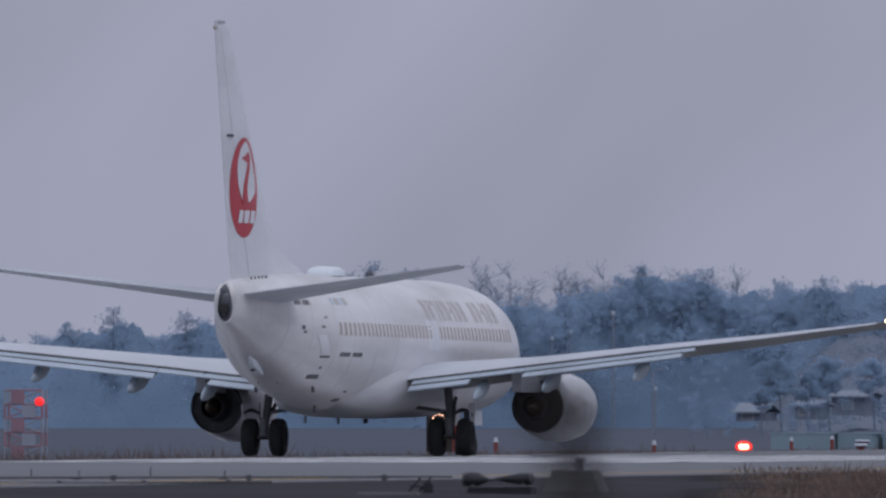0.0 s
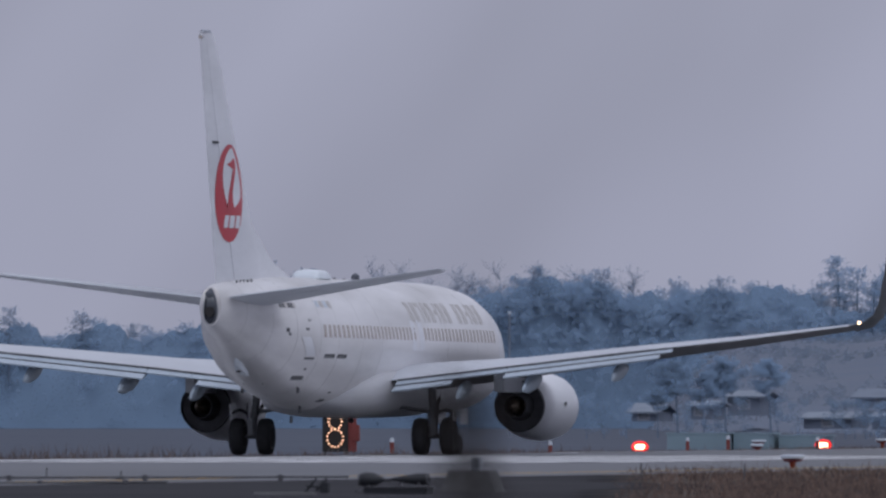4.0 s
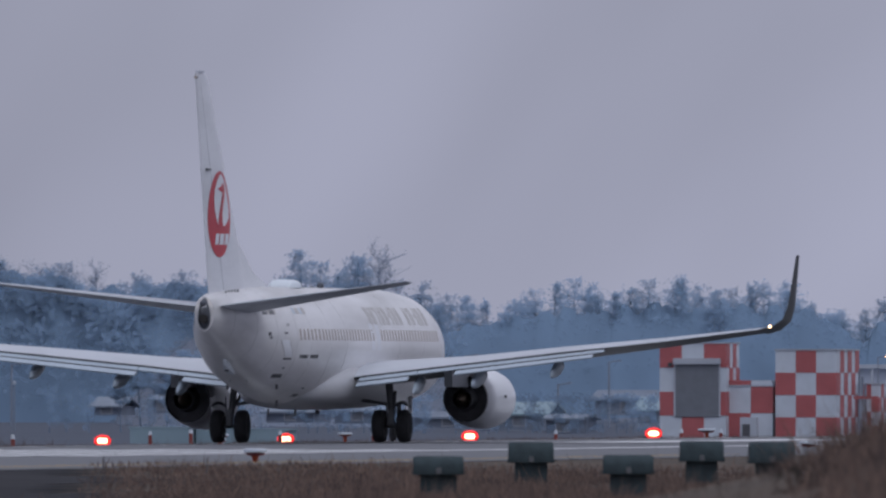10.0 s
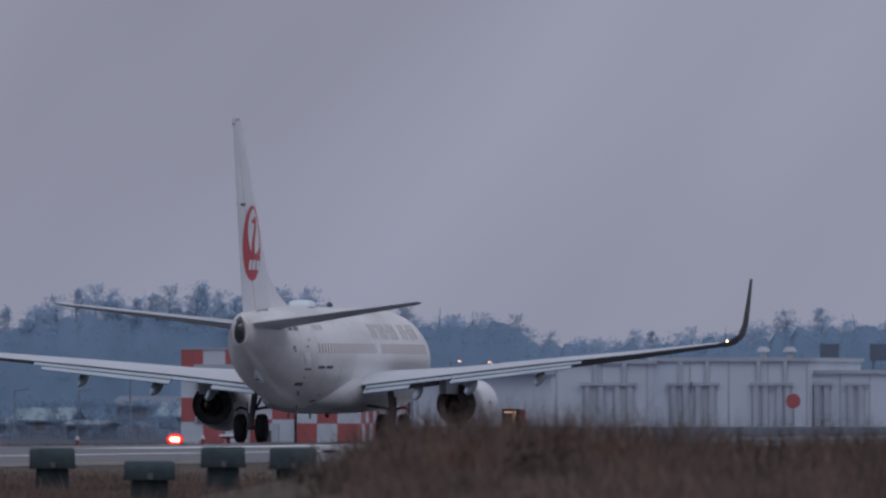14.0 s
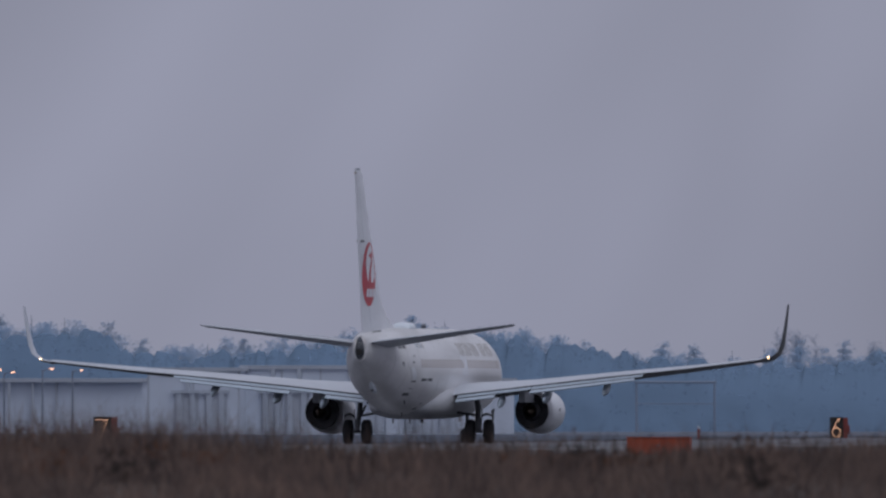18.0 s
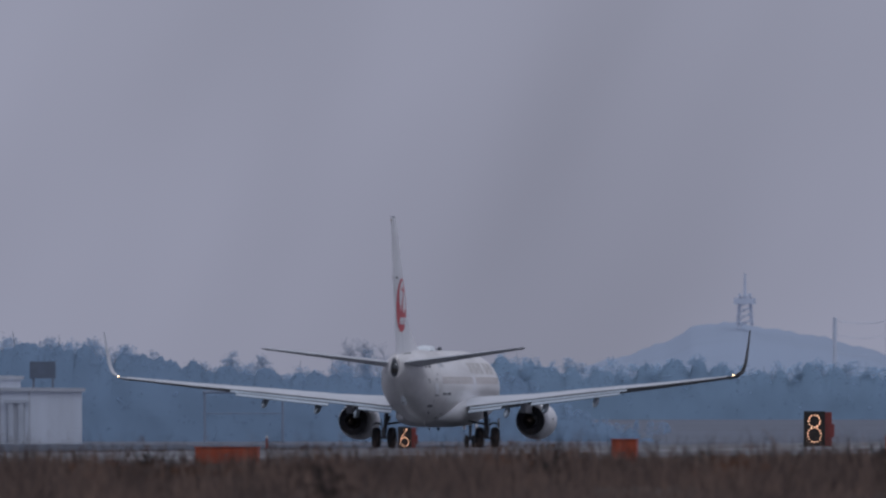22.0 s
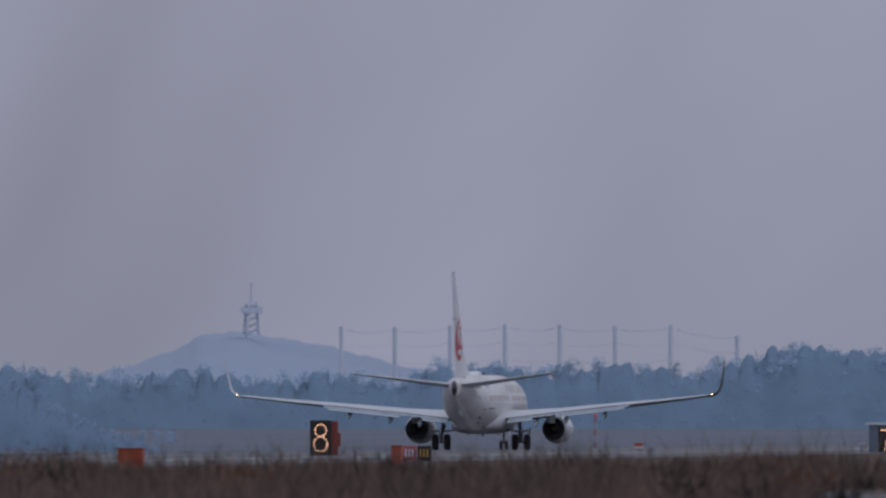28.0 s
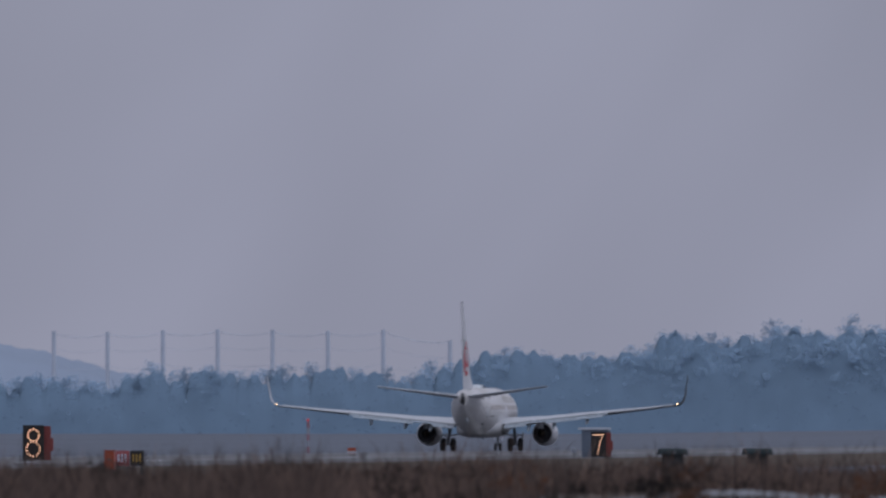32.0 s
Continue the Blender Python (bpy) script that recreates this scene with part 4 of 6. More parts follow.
def crown(rng, kind, H):
    """Clump centres and sizes of one crown, and its boughs as rows of root and tip. The foot is at the origin."""
    pts, size, boughs = [], [], []
    lean = rng.normal(0, 0.035, 2) * H
    at = lambda u: np.array((lean[0] * u ** 1.6, lean[1] * u ** 1.6, H * u))
    if kind in ("pine", "umbrella"):
        low = 0.30 if kind == "pine" else 0.62
        levels = int(rng.integers(9, 12)) if kind == "pine" else 5
        wide = 0.155 * H * rng.uniform(0.85, 1.15) * (1.0 if kind == "pine" else 1.9)
        for k in range(levels):
            u = low + (0.99 - low) * k / (levels - 1)
            v = (u - low) / (0.99 - low)
            reach = wide * float(np.interp(v, (0, 0.3, 0.65, 0.88, 1), (0.75, 1.0, 0.85, 0.6, 0.12)))
            turn = rng.uniform(0, 2 * math.pi)
            for side in range(4 if v < 0.9 else 2):
                if rng.uniform() < 0.2 and v < 0.85:
                    continue
                far = reach * rng.uniform(0.3, 1.35)
                a = turn + side * 1.57 + rng.normal(0, 0.35)
                root = at(u - 0.02)
                tip = root + np.array((math.cos(a) * far, math.sin(a) * far, far * rng.uniform(0.0, 0.35)))
                boughs.append((root, tip))
                m = 19 if kind == "pine" else 46
                w = rng.uniform(0.35, 1.1, (m, 1))
                pad = 0.028 * H
                pts.append(root + (tip - root) * w + rng.normal(0, 1, (m, 3)) * (pad * 1.3, pad * 1.3, pad * 0.6) + (0, 0, 0.1))
                size.append(rng.uniform(0.013, 0.025, m) * H * (1 if kind == "pine" else 1.9))
    elif kind == "cone":
        u = rng.uniform(0.1, 1.0, 420) ** 0.85
        r = (1 - u) ** 0.8 * 0.22 * H * (0.65 + 0.35 * np.sin(u * 34)) + 0.01 * H
        a, w = rng.uniform(0, 2 * math.pi, 420), rng.uniform(0.3, 1, 420) ** 0.5
        pts.append(np.stack([np.cos(a) * r * w, np.sin(a) * r * w, H * u - 0.35 * r * w], 1))
        size.append(rng.uniform(0.014, 0.03, 420) * H)
    elif kind in ("round", "bush"):
        for _ in range(11):
            c = np.array((*(rng.normal(0, 0.11, 2) * H), H * (rng.uniform(0.42, 0.90) if kind == "round" else rng.uniform(0.1, 0.85))))
            r = rng.uniform(0.06, 0.13) * H * (1 if kind == "round" else 1.25)
            boughs.append((at(0.3 if kind == "round" else 0.08), c))
            v = rng.normal(0, 1, (44, 3))
            v *= (r * rng.uniform(0.55, 1.1, (44, 1))) / np.linalg.norm(v, axis=1)[:, None]
            pts.append(np.maximum(c + v * (1, 1, 0.75), (-99, -99, 0.05)))
            size.append(rng.uniform(0.014, 0.03, 44) * H)
    else:
        for _ in range(46):
            u = rng.uniform(0.3, 0.95)
            a, reach = rng.uniform(0, 2 * math.pi), rng.uniform(0.1, 0.25) * (1.25 - u) * H
            root = at(u)
            tip = root + np.array((math.cos(a) * reach, math.sin(a) * reach, reach * rng.uniform(0.6, 1.2)))
            boughs.append((root, tip))
            for _ in range(5):
                c = root + (tip - root) * rng.uniform(0.3, 1)
                t2 = c + np.array((rng.normal(0, 0.045), rng.normal(0, 0.045), rng.uniform(0.015, 0.075))) * H
                boughs.append((c, t2))
                pts.append(c + (t2 - c) * rng.uniform(0.3, 1.1, (4, 1)) + rng.normal(0, 0.012 * H, (4, 3)))
                size.append(rng.uniform(0.004, 0.011, 4) * H)
    return np.concatenate(pts), np.concatenate(size), boughs, at


def pine_model(seed, kind):
    """Trunk with boughs, and crown, of a tree 12 m high."""
    rng = np.random.default_rng(seed)
    bm = bmesh.new()
    pts, size, boughs, at = crown(rng, kind, 12.0)
    us = (0, 0.3, 0.55, 0.8, 0.97) if kind != "bush" else (0, 0.06, 0.1, 0.14, 0.18)
    for a, b, r0, r1 in zip(us, us[1:], (0.2, 0.16, 0.12, 0.07), (0.16, 0.12, 0.07, 0.02)):
        limb(bm, at(a), at(b), r0, r1, 6)
    for k, (a, b) in enumerate(boughs if kind != "bush" else boughs[:3]):
        limb(bm, a, b, 0.05 if kind != "bare" or k % 6 == 0 else 0.022, 0.012, 3)
    return bm, sprays(rng, pts, size, 4 if kind != "bare" else 2)


MODELS = {}


def tree(kind, variant, tick, d, top, base, material=PINE, label="dark green pine with layered crown", group="trees beyond the airfield"):
    key = (kind, variant, material.name)
    x, y = place(tick, d)
    z0, z1 = base, rise(top, d)
    k = max(0.25, (z1 - z0) / 12.0)
    turn = (tick * 37) % 60 - 30
    m = Matrix.LocRotScale((x, y, z0), Euler((0, 0, radians(turn))), None)
    if key not in MODELS:
        bm, v = pine_model(variant * 7 + len(kind), kind)
        t = thing("tree", label, "tree", group)
        part("trunk", bm, PALEBARK if kind == "bare" else BARK, t)
        c = new("crown", tri_mesh("crown", v, material))
        c.parent = t
        MODELS[key] = t
        t.matrix_basis = m
        t.scale = (k, k, k)
        return t
    src = MODELS[key]
    t = copy_thing(src, m)
    t.scale = (k, k, k)
    t["label"] = label
    return t


rng = np.random.default_rng(5)


def grove(rows, d, base, material, kinds, label, jitter=5):
    """Trees that stand out of the wood's edge: rows of bearing and top level."""
    for i, (tick, top) in enumerate(rows):
        kind = kinds[i % len(kinds)]
        tree(kind, i % 5, tick + rng.uniform(-8, 8), d + rng.uniform(-jitter, jitter), top, base, material, label)


def profile(rows, tick):
    return float(np.interp(tick, [r[0] for r in rows], [r[1] for r in rows]))


def woods(name, rows, d, base, material, thicket, label, ranks, gap, wall, dense=1.0):
    """A belt of massed trees: ranks are rows of setback, fall of the tops below the skyline, kinds and leafiness.
    wall: setback and fall of the closed foliage that fills the belt between the crowns."""
    r2 = np.random.default_rng(len(name) + abs(int(rows[0][0])))
    out = []
    for back, fall, kinds, full in ranks:
        tick = rows[0][0]
        while tick < rows[-1][0]:
            kind = kinds[int(r2.integers(0, len(kinds)))]
            dd = d + back + r2.uniform(-1.5, 1.5)
            top = rise(profile(rows, tick) + fall + r2.normal(0, 6 + fall * 0.10), dd)
            H = max(2.5, top - base)
            pts, size, boughs, at = crown(r2, kind, H)
            keep = r2.uniform(0, 1, len(pts)) < dense * full
            v = sprays(r2, pts[keep], size[keep] * 1.15, 3)
            r = 0.014 * H
            stem = np.array([at(0) + (-r, 0, 0), at(0) + (r, 0, 0), at(0.9)])
            x, y = place(tick, dd)
            out.append((np.concatenate([v, stem]) if full == 1.0 else v) + (x, y, base - 0.05))
            tick += gap * r2.uniform(0.6, 1.4)
    # closed foliage: an added lumpy sheet, even-toned like haze, its top following single crowns
    back, fall = wall
    ticks = np.arange(rows[0][0], rows[-1][0], 5.0)
    heads = np.arange(rows[0][0] - 20, rows[-1][0] + 20, gap * 0.8) + r2.uniform(-8, 8, len(np.arange(rows[0][0] - 20, rows[-1][0] + 20, gap * 0.8)))
    lift = r2.uniform(0, 24, len(heads))
    grid = []
    for t in ticks:
        k = np.argsort(abs(heads - t))[:3]
        dome = max(lift[q] + 24 * math.sqrt(max(0, 1 - ((t - heads[q]) / (gap * 0.62)) ** 2)) for q in k)
        top = rise(profile(rows, t) + fall + 24 - dome + r2.uniform(-3, 3), d + back)
        x, y = place(t, d + back)
        col = []
        for u in np.linspace(0, 1, 13):
            z = base - 0.3 + (top - base + 0.3) * u
            lump = 0.3 * noise.noise(Vector((x * 0.3, z * 0.3, 2.0))) + 0.07 * noise.noise(Vector((x * 0.9, z * 0.8, 5.0)))
            col.append((x, y - lump + 0.30 * (z - base) + 2.0 * u ** 5, z))
        col.append((x, y + 6, top - 0.6))
        grid.append(col)
    g = np.array(grid)
    a, b, c, e = g[:-1, :-1], g[1:, :-1], g[1:, 1:], g[:-1, 1:]
    fill = np.stack([a, b, c, a, c, e], 2).reshape(-1, 3)
    tagged(new("understorey", tri_mesh("understorey", fill, thicket)), "closed haze-blue foliage sheet filling the wood", "woods", kind="stuff")
    n = len(ticks) * 5
    i, k = r2.integers(0, len(g) - 1, n), np.where(np.arange(n) % 5 < 2, np.minimum(11, (r2.uniform(0, 1, n) ** 0.8 * 12)), r2.integers(10, 12, n)).astype(int)
    w = r2.uniform(0, 1, (n, 2))
    pts = g[i, k] + (g[i + 1, k] - g[i, k]) * w[:, :1] + (g[i, k + 1] - g[i, k]) * w[:, 1:] + np.stack([r2.normal(0, 0.2, n), -abs(r2.normal(0, 0.12, n)), r2.normal(0, 0.2, n)], 1)
    out.append(sprays(r2, pts, r2.uniform(0.12, 0.30, n) * d / 1950, 3))
    ob = new(name, tri_mesh(name, np.concatenate(out), material))
    return tagged(ob, label, "woods", kind="stuff")


WEST = [(-250, 600), (0, 596), (60, 580), (130, 572), (200, 548), (250, 580), (330, 552), (420, 575), (520, 560), (610, 490), (640, 470), (690, 500), (720, 482), (780, 520), (830, 505),
        (900, 525), (1000, 520), (1090, 478), (1150, 474), (1240, 482), (1300, 500), (1390, 497), (1470, 495), (1540, 488), (1600, 505), (1670, 470), (1780, 466), (1850, 520), (1910, 555)]
MID = [(1900, 558), (1970, 548), (2030, 540), (2124, 525), (2184, 522), (2264, 522), (2334, 520), (2414, 517), (2470, 525), (2540, 530), (2600, 552), (2650, 580), (2717, 541), (2760, 545), (2850, 550),
       (2910, 570), (2960, 590), (3060, 580), (3170, 580), (3260, 575), (3370, 562), (3481, 552), (3581, 556), (3681, 574), (3781, 588), (3881, 592), (3990, 610), (4094, 600), (4219, 595), (4330, 602), (4410, 632), (4480, 668), (4560, 702), (4660, 738)]
EAST = [(4230, 604), (4330, 596), (4390, 592), (4450, 606), (4534, 614), (4600, 606), (4654, 598), (4704, 598), (4760, 608), (4814, 614), (4894, 604), (4994, 609), (5060, 610), (5124, 592), (5212, 588), (5300, 600), (5382, 584), (5482, 592),
        (5549, 597), (5640, 590), (5699, 568), (5759, 562), (5849, 571), (5979, 566), (6014, 531), (6064, 528), (6129, 540), (6189, 523), (6229, 518), (6299, 513), (6409, 515), (6480, 520), (6700, 510)]
LOW = [(t, max(l, 540) if 560 < t < 800 else max(l, 535) if 1600 < t < 1860 else l + 6) for t, l in WEST]
EDGE = ((12, 6, ("pine", "round"), 1.0), (9, 16, ("round", "pine"), 1.0), (7, 28, ("round", "pine", "round"), 1.0), (1.5, 80, ("round", "pine", "cone"), 0.12), (-1, 130, ("round", "cone"), 0.08))
woods("far_woods", LOW, 1950, -1.0, WOODS, THICKET, "haze-blue winter woods beyond the airfield", EDGE, 32, (3, 28))
woods("far_woods", [(t, l + (10 if t < 2640 else 4)) for t, l in MID], 2300, -1.2, MIDWOODS, MIDTHICKET, "hazy haze-blue winter woods beyond the airfield", EDGE[:3] + ((1.5, 80, ("round", "pine", "cone"), 0.04),), 28, (-2, 34))
woods("far_woods", [(t, l - (8 if 5600 < t < 6100 else 0)) for t, l in EAST], 3000, 1.0, FARWOODS, FARTHICKET, "distant haze-blue woods at the airfield's far end", EDGE[:3], 23, (2, 28), 0.8)
grove([(t, l) for t, l in WEST[1:] if not 1560 < t < 1900], 1959, -1.0, PINE, ("pine", "round", "pine"), "haze-blue tree at the wood's edge")
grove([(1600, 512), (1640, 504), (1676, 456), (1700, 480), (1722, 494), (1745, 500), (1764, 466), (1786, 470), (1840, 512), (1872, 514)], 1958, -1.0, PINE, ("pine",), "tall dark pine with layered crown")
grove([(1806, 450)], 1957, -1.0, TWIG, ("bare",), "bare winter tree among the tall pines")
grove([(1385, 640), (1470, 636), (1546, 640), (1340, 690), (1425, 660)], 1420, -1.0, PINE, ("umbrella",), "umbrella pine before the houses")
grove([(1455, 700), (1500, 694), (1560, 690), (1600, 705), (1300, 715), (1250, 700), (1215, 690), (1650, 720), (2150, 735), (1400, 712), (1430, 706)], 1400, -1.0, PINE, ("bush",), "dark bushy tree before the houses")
grove([(t + 14 * k, l + 9 * ((k + i) % 3)) for i, (t, l) in enumerate(((1700, 735), (1745, 722), (1795, 738), (1835, 732), (1880, 744), (1960, 737), (2015, 748), (2080, 752), (2130, 744), (2195, 741), (2240, 736), (2285, 745)))
       for k in (-1, 0, 1)], 1385, -1.0, PINE, ("bush",), "dark bushy tree before the houses")
grove([(t, 486 + 14 * math.sin(t * 0.7)) for t in range(850, 1330, 32)], 2050, -1.0, TWIG, ("bare",), "bare winter tree behind the pines")
grove([(4095, 578), (4118, 572), (4150, 585), (4240, 592)], 2400, -1.2, TWIG, ("bare",), "bare winter tree at the wood's edge")
grove([(t, profile(MID, t) + 13 * math.sin(t * 0.9) - 4) for t in range(1910, 2680, 29)], 2307, -1.2, MIDPINE, ("pine", "pine", "pine", "cone"), "haze-blue pine beyond the airfield")
grove([(t, profile(MID, t) + 9 * math.sin(t * 0.7)) for t in range(2700, 4420, 62)], 2310, -1.2, MIDPINE, ("pine", "round", "round", "pine"), "haze-blue tree beyond the airfield")
grove([(t, profile(EAST, t) + 7 * math.sin(t * 0.37)) for t in range(4260, 5560, 44)], 3009, 1.0, FARTREE, ("round", "pine", "round", "round", "pine"), "distant haze-blue tree at the wood's edge")
grove([(t, profile(EAST, t) + 8 * math.sin(t * 0.41)) for t in range(5580, 6660, 40)], 3013, 1.0, FARTREE, ("round", "pine", "round"), "distant haze-blue tree at the wood's edge")


# ---- buildings beside the runway ----
def at_box(parent, name, t0, t1, l0, l1, d, deep, material, label="", bevel=0.0):
    """A block whose front spans bearings t0 to t1 and levels l0 (top) to l1 (foot) at distance d."""
    x0, y0 = place(t0, d)
    x1, _ = place(t1, d)
    y0 = math.cos(((t0 + t1) / 2 - 8485) / RAD) * d
    return part(name, boxm(x0, x1, y0, y0 + deep, rise(l1, d), rise(l0, d), bevel=bevel), material, parent, label)


def shelter(name, label, t0, t1, l0, l1, d, deep, cell, door=None, flip=0):
    """A shelter painted in a red and white chequer: white body, the red squares as thin sheets on front and right side."""
    s = thing(name, label, "shelter", "chequered shelters")
    body = at_box(s, "body", t0, t1, l0, l1, d, deep, CHECKWHITE)
    x0, x1 = place(t0, d)[0], place(t1, d)[0]
    y = math.cos(((t0 + t1) / 2 - 8485) / RAD) * d
    z0, z1 = rise(l1, d), rise(l0, d)
    nx, nz = max(2, round((x1 - x0) / cell)), max(2, round((z1 - z0) / cell))
    for i in range(nx):
        for j in range(nz):
            if (i + nz - 1 - j + flip) % 2 == 0:
                xa, xb = x0 + (x1 - x0) * i / nx, x0 + (x1 - x0) * (i + 1) / nx
                part("red_panel", boxm(xa + 0.004, xb - 0.004, y - 0.025, y + 0.01, z0 + (z1 - z0) * j / nz, z0 + (z1 - z0) * (j + 1) / nz - 0.004), CHECKRED, body)
    ny = max(2, round(deep / cell))
    for i in range(ny):
        for j in range(nz):
            if (i + nz - 1 - j + flip + nx) % 2 == 1:
                part("red_panel", boxm(x1 - 0.01, x1 + 0.025, y + deep * i / ny + 0.004, y + deep * (i + 1) / ny, z0 + (z1 - z0) * j / nz, z0 + (z1 - z0) * (j + 1) / nz - 0.004), CHECKRED, body)
    part("roof_edge", boxm(x0 - 0.06, x1 + 0.06, y - 0.06, y + deep + 0.06, z1, z1 + 0.08), WALLGREY, s)
    if door:
        a, b, l0, l1 = door
        xa, xb, za, zb = place(a, d)[0], place(b, d)[0], rise(l1, d), rise(l0, d)
        sh = part("roller_shutter", boxm(xa, xb, y - 0.07, y - 0.03, za, zb), SHUTTER, s, "closed grey roller shutter")
        for k in range(16):
            z = za + (zb - za) * (k + 0.5) / 16
            part("slat", boxm(xa + 0.02, xb - 0.02, y - 0.085, y - 0.07, z - 0.05, z + 0.05), SHUTTER, sh)
        part("shutter_hood", boxm(xa - 0.12, xb + 0.12, y - 0.28, y - 0.03, zb, zb + 0.36, bevel=0.03), WALLGREY, s)
        for xx in (xa - 0.1, xb):
            part("shutter_rail", boxm(xx, xx + 0.1, y - 0.1, y - 0.03, za, zb), WALLGREY, s)
        part("wall_lamp", boxm(xa - 0.42, xa - 0.2, y - 0.25, y - 0.02, zb - 0.1, zb + 0.12, bevel=0.03), INK, s)
    return s


DS = 1180
tall = shelter("equipment_shelter", "tall red and white chequered shelter with roller shutter", 2300, 2421, 618, 788, DS, 4.6, 1.27, (2329, 2408, 655, 748))
low = shelter("equipment_shelter", "low red and white chequered shelter", 2423, 2503, 694, 788, DS + 0.4, 3.0, 1.45, flip=1)
at_box(low, "parapet", 2424, 2462, 683, 691, DS + 0.45, 2.5, CHECKRED)
at_box(low, "parapet", 2463, 2502, 683, 691, DS + 0.45, 2.5, CHECKWHITE)
wide = shelter("equipment_shelter", "broad red and white chequered shelter", 2505, 2616, 630, 788, DS - 0.4, 8.0, 1.25, flip=1)
shelter("equipment_shelter", "narrow red and white chequered shelter", 2662, 2690, 690, 788, DS + 6, 2.5, 0.8)
x, y = place(2655, DS - 3)
for k in range(3):
    part("duct", tubem((x + 0.18 * k, y, -1.0), (x + 0.18 * k, y, 3.1 - 0.4 * k), 0.07, n=8), POLE, wide)
part("ledge", boxm(x - 0.3, x + 1.1, y - 0.3, y + 0.4, 1.4, 1.55), CHECKRED, wide)
x, y = place(2460, DS - 2)
cabinet = thing("outdoor_cabinet", "dark grey outdoor unit beside the shelter", "cabinet", at=pose(x, y, rise(788, DS)))
part("case", boxm(-0.5, 0.5, -0.3, 0.3, 0.0, 1.3, bevel=0.03), WALLGREY, cabinet)
part("grille", boxm(-0.35, 0.1, -0.33, -0.29, 0.2, 0.9), INK, cabinet)

# hangar row and long pale sheds
DH = 2080


def hangar(t0, t1, l0, d, doors, vents, label):
    """A pale hall: doors are bearing ranges of tall framed openings, vents stand on the roof."""
    h = thing("hangar", label, "hangar", "hangar row")
    at_box(h, "wall", t0, t1, l0, 770, d, 40, WALLWHITE)
    y = math.cos(((t0 + t1) / 2 - 8485) / RAD) * d
    z1, z0 = rise(l0, d), rise(770, d)
    xa, xb = place(t0, d)[0], place(t1, d)[0]
    part("roof_edge", boxm(xa - 0.3, xb + 0.3, y - 0.3, y + 40.3, z1, z1 + 0.4), WALLGREY, h)
    zh = rise(680, d)
    for a, b in doors:
        x0, x1 = place(a, d)[0], place(b, d)[0]
        door = part("sliding_door", boxm(x0, x1, y - 0.18, y - 0.05, z0, zh - 0.1), WALLGREY, h, "tall sliding hangar door")
        part("door_header", boxm(x0 - 0.3, x1 + 0.3, y - 0.5, y - 0.19, zh - 0.1, zh + 0.22), DOORSTEEL, door)
        for k in (0.22, 0.80):
            xc = x0 + (x1 - x0) * k
            part("door_post", boxm(xc - 0.26, xc + 0.26, y - 0.42, y - 0.19, z0, zh - 0.1), DOORSTEEL, door)
    n = max(2, round((xb - xa) / 4.2))
    for i in range(n + 1):
        xc = xa + (xb - xa) * i / n
        part("seam", boxm(xc - 0.09, xc + 0.09, y - 0.04, y, z0, z1), WALLGREY, h)
    for t in vents:
        xc = place(t, d)[0]
        # a darker upright strip on the upper wall
        part("upright_strip", boxm(xc - 0.22, xc + 0.22, y - 0.3, y - 0.05, rise(676, d), z1), DOORSTEEL, h)
        if t < 3300:
            continue
        vent = part("roof_vent", tubem((xc, y + 3, z1), (xc, y + 3, z1 + 1.0), 0.35, n=8), WALLGREY, h)
        part("cowl", tubem((xc, y + 3, z1 + 1.0), (xc, y + 3, z1 + 1.5), 0.75, 0.4, n=10), WALLGREY, vent)
    return h


# door steel lightened towards the walls, as haze would
DOORSTEEL = mat("haze_paled_steel", (0.47, 0.51, 0.58), 0.6, vary=0.12, scale=0.5)
hangar(2964, 3128, 643, DH, ((3012, 3054), (3067, 3106)), (3036, 3088), "large pale hangar with sliding doors")
hangar(3130, 3412, 639, DH + 3, ((3164, 3201), (3207, 3250), (3314, 3344), (3357, 3384)), (3185, 3233, 3326, 3374), "large pale hangar with sliding doors")
hangar(3415, 3521, 661, DH + 6, ((3420, 3451), (3481, 3513)), (), "lower pale hangar with sliding doors")
x, y = place(3385, DH - 4)
mark = thing("round_marker", "red round marker board on a thin post", "marker board", at=pose(x, y, 0))
part("disc", spin(bmesh.new(), [(-0.06, 0.70), (-0.04, 0.76), (0.04, 0.76), (0.06, 0.70)], (0, 0, rise(709, DH)), 24), CHECKRED, mark)
part("post", tubem((0, 0.1, -2.9), (0, 0.1, rise(709, DH)), 0.07, n=6), POLE, mark)
shed = thing("long_shed", "long pale shed behind the field", "shed")
at_box(shed, "wall", 2640, 2960, 662, 770, 2130, 25, WALLWHITE)
at_box(shed, "roof", 2634, 2962, 655, 662, 2129, 27, WALLGREY)
for k in range(7):
    at_box(shed, "pilaster", 2675 + 42 * k, 2679 + 42 * k, 664, 770, 2129.6, 0.4, WALLGREY)


def lamp_post(tick, d, top, foot, lit=True, label="thin grey lamp post with small lit head"):
    x, y = place(tick, d)
    p = thing("lamp_post", label, "lamp post", "lamp posts", at=pose(x, y, 0))
    part("pole", tubem((0, 0, rise(foot, d)), (0, 0, rise(top, d)), 0.11, 0.07, n=8), POLE, p)
    part("arm", tubem((0, 0, rise(top, d) - 0.05), (0.9, -0.2, rise(top, d) + 0.1), 0.05, n=6), POLE, p)
    part("lamp_head", boxm(0.75, 1.05, -0.3, 0.0, rise(top, d) + 0.03, rise(top, d) + 0.14, bevel=0.02), BULB if lit else POLE, p)
    return p


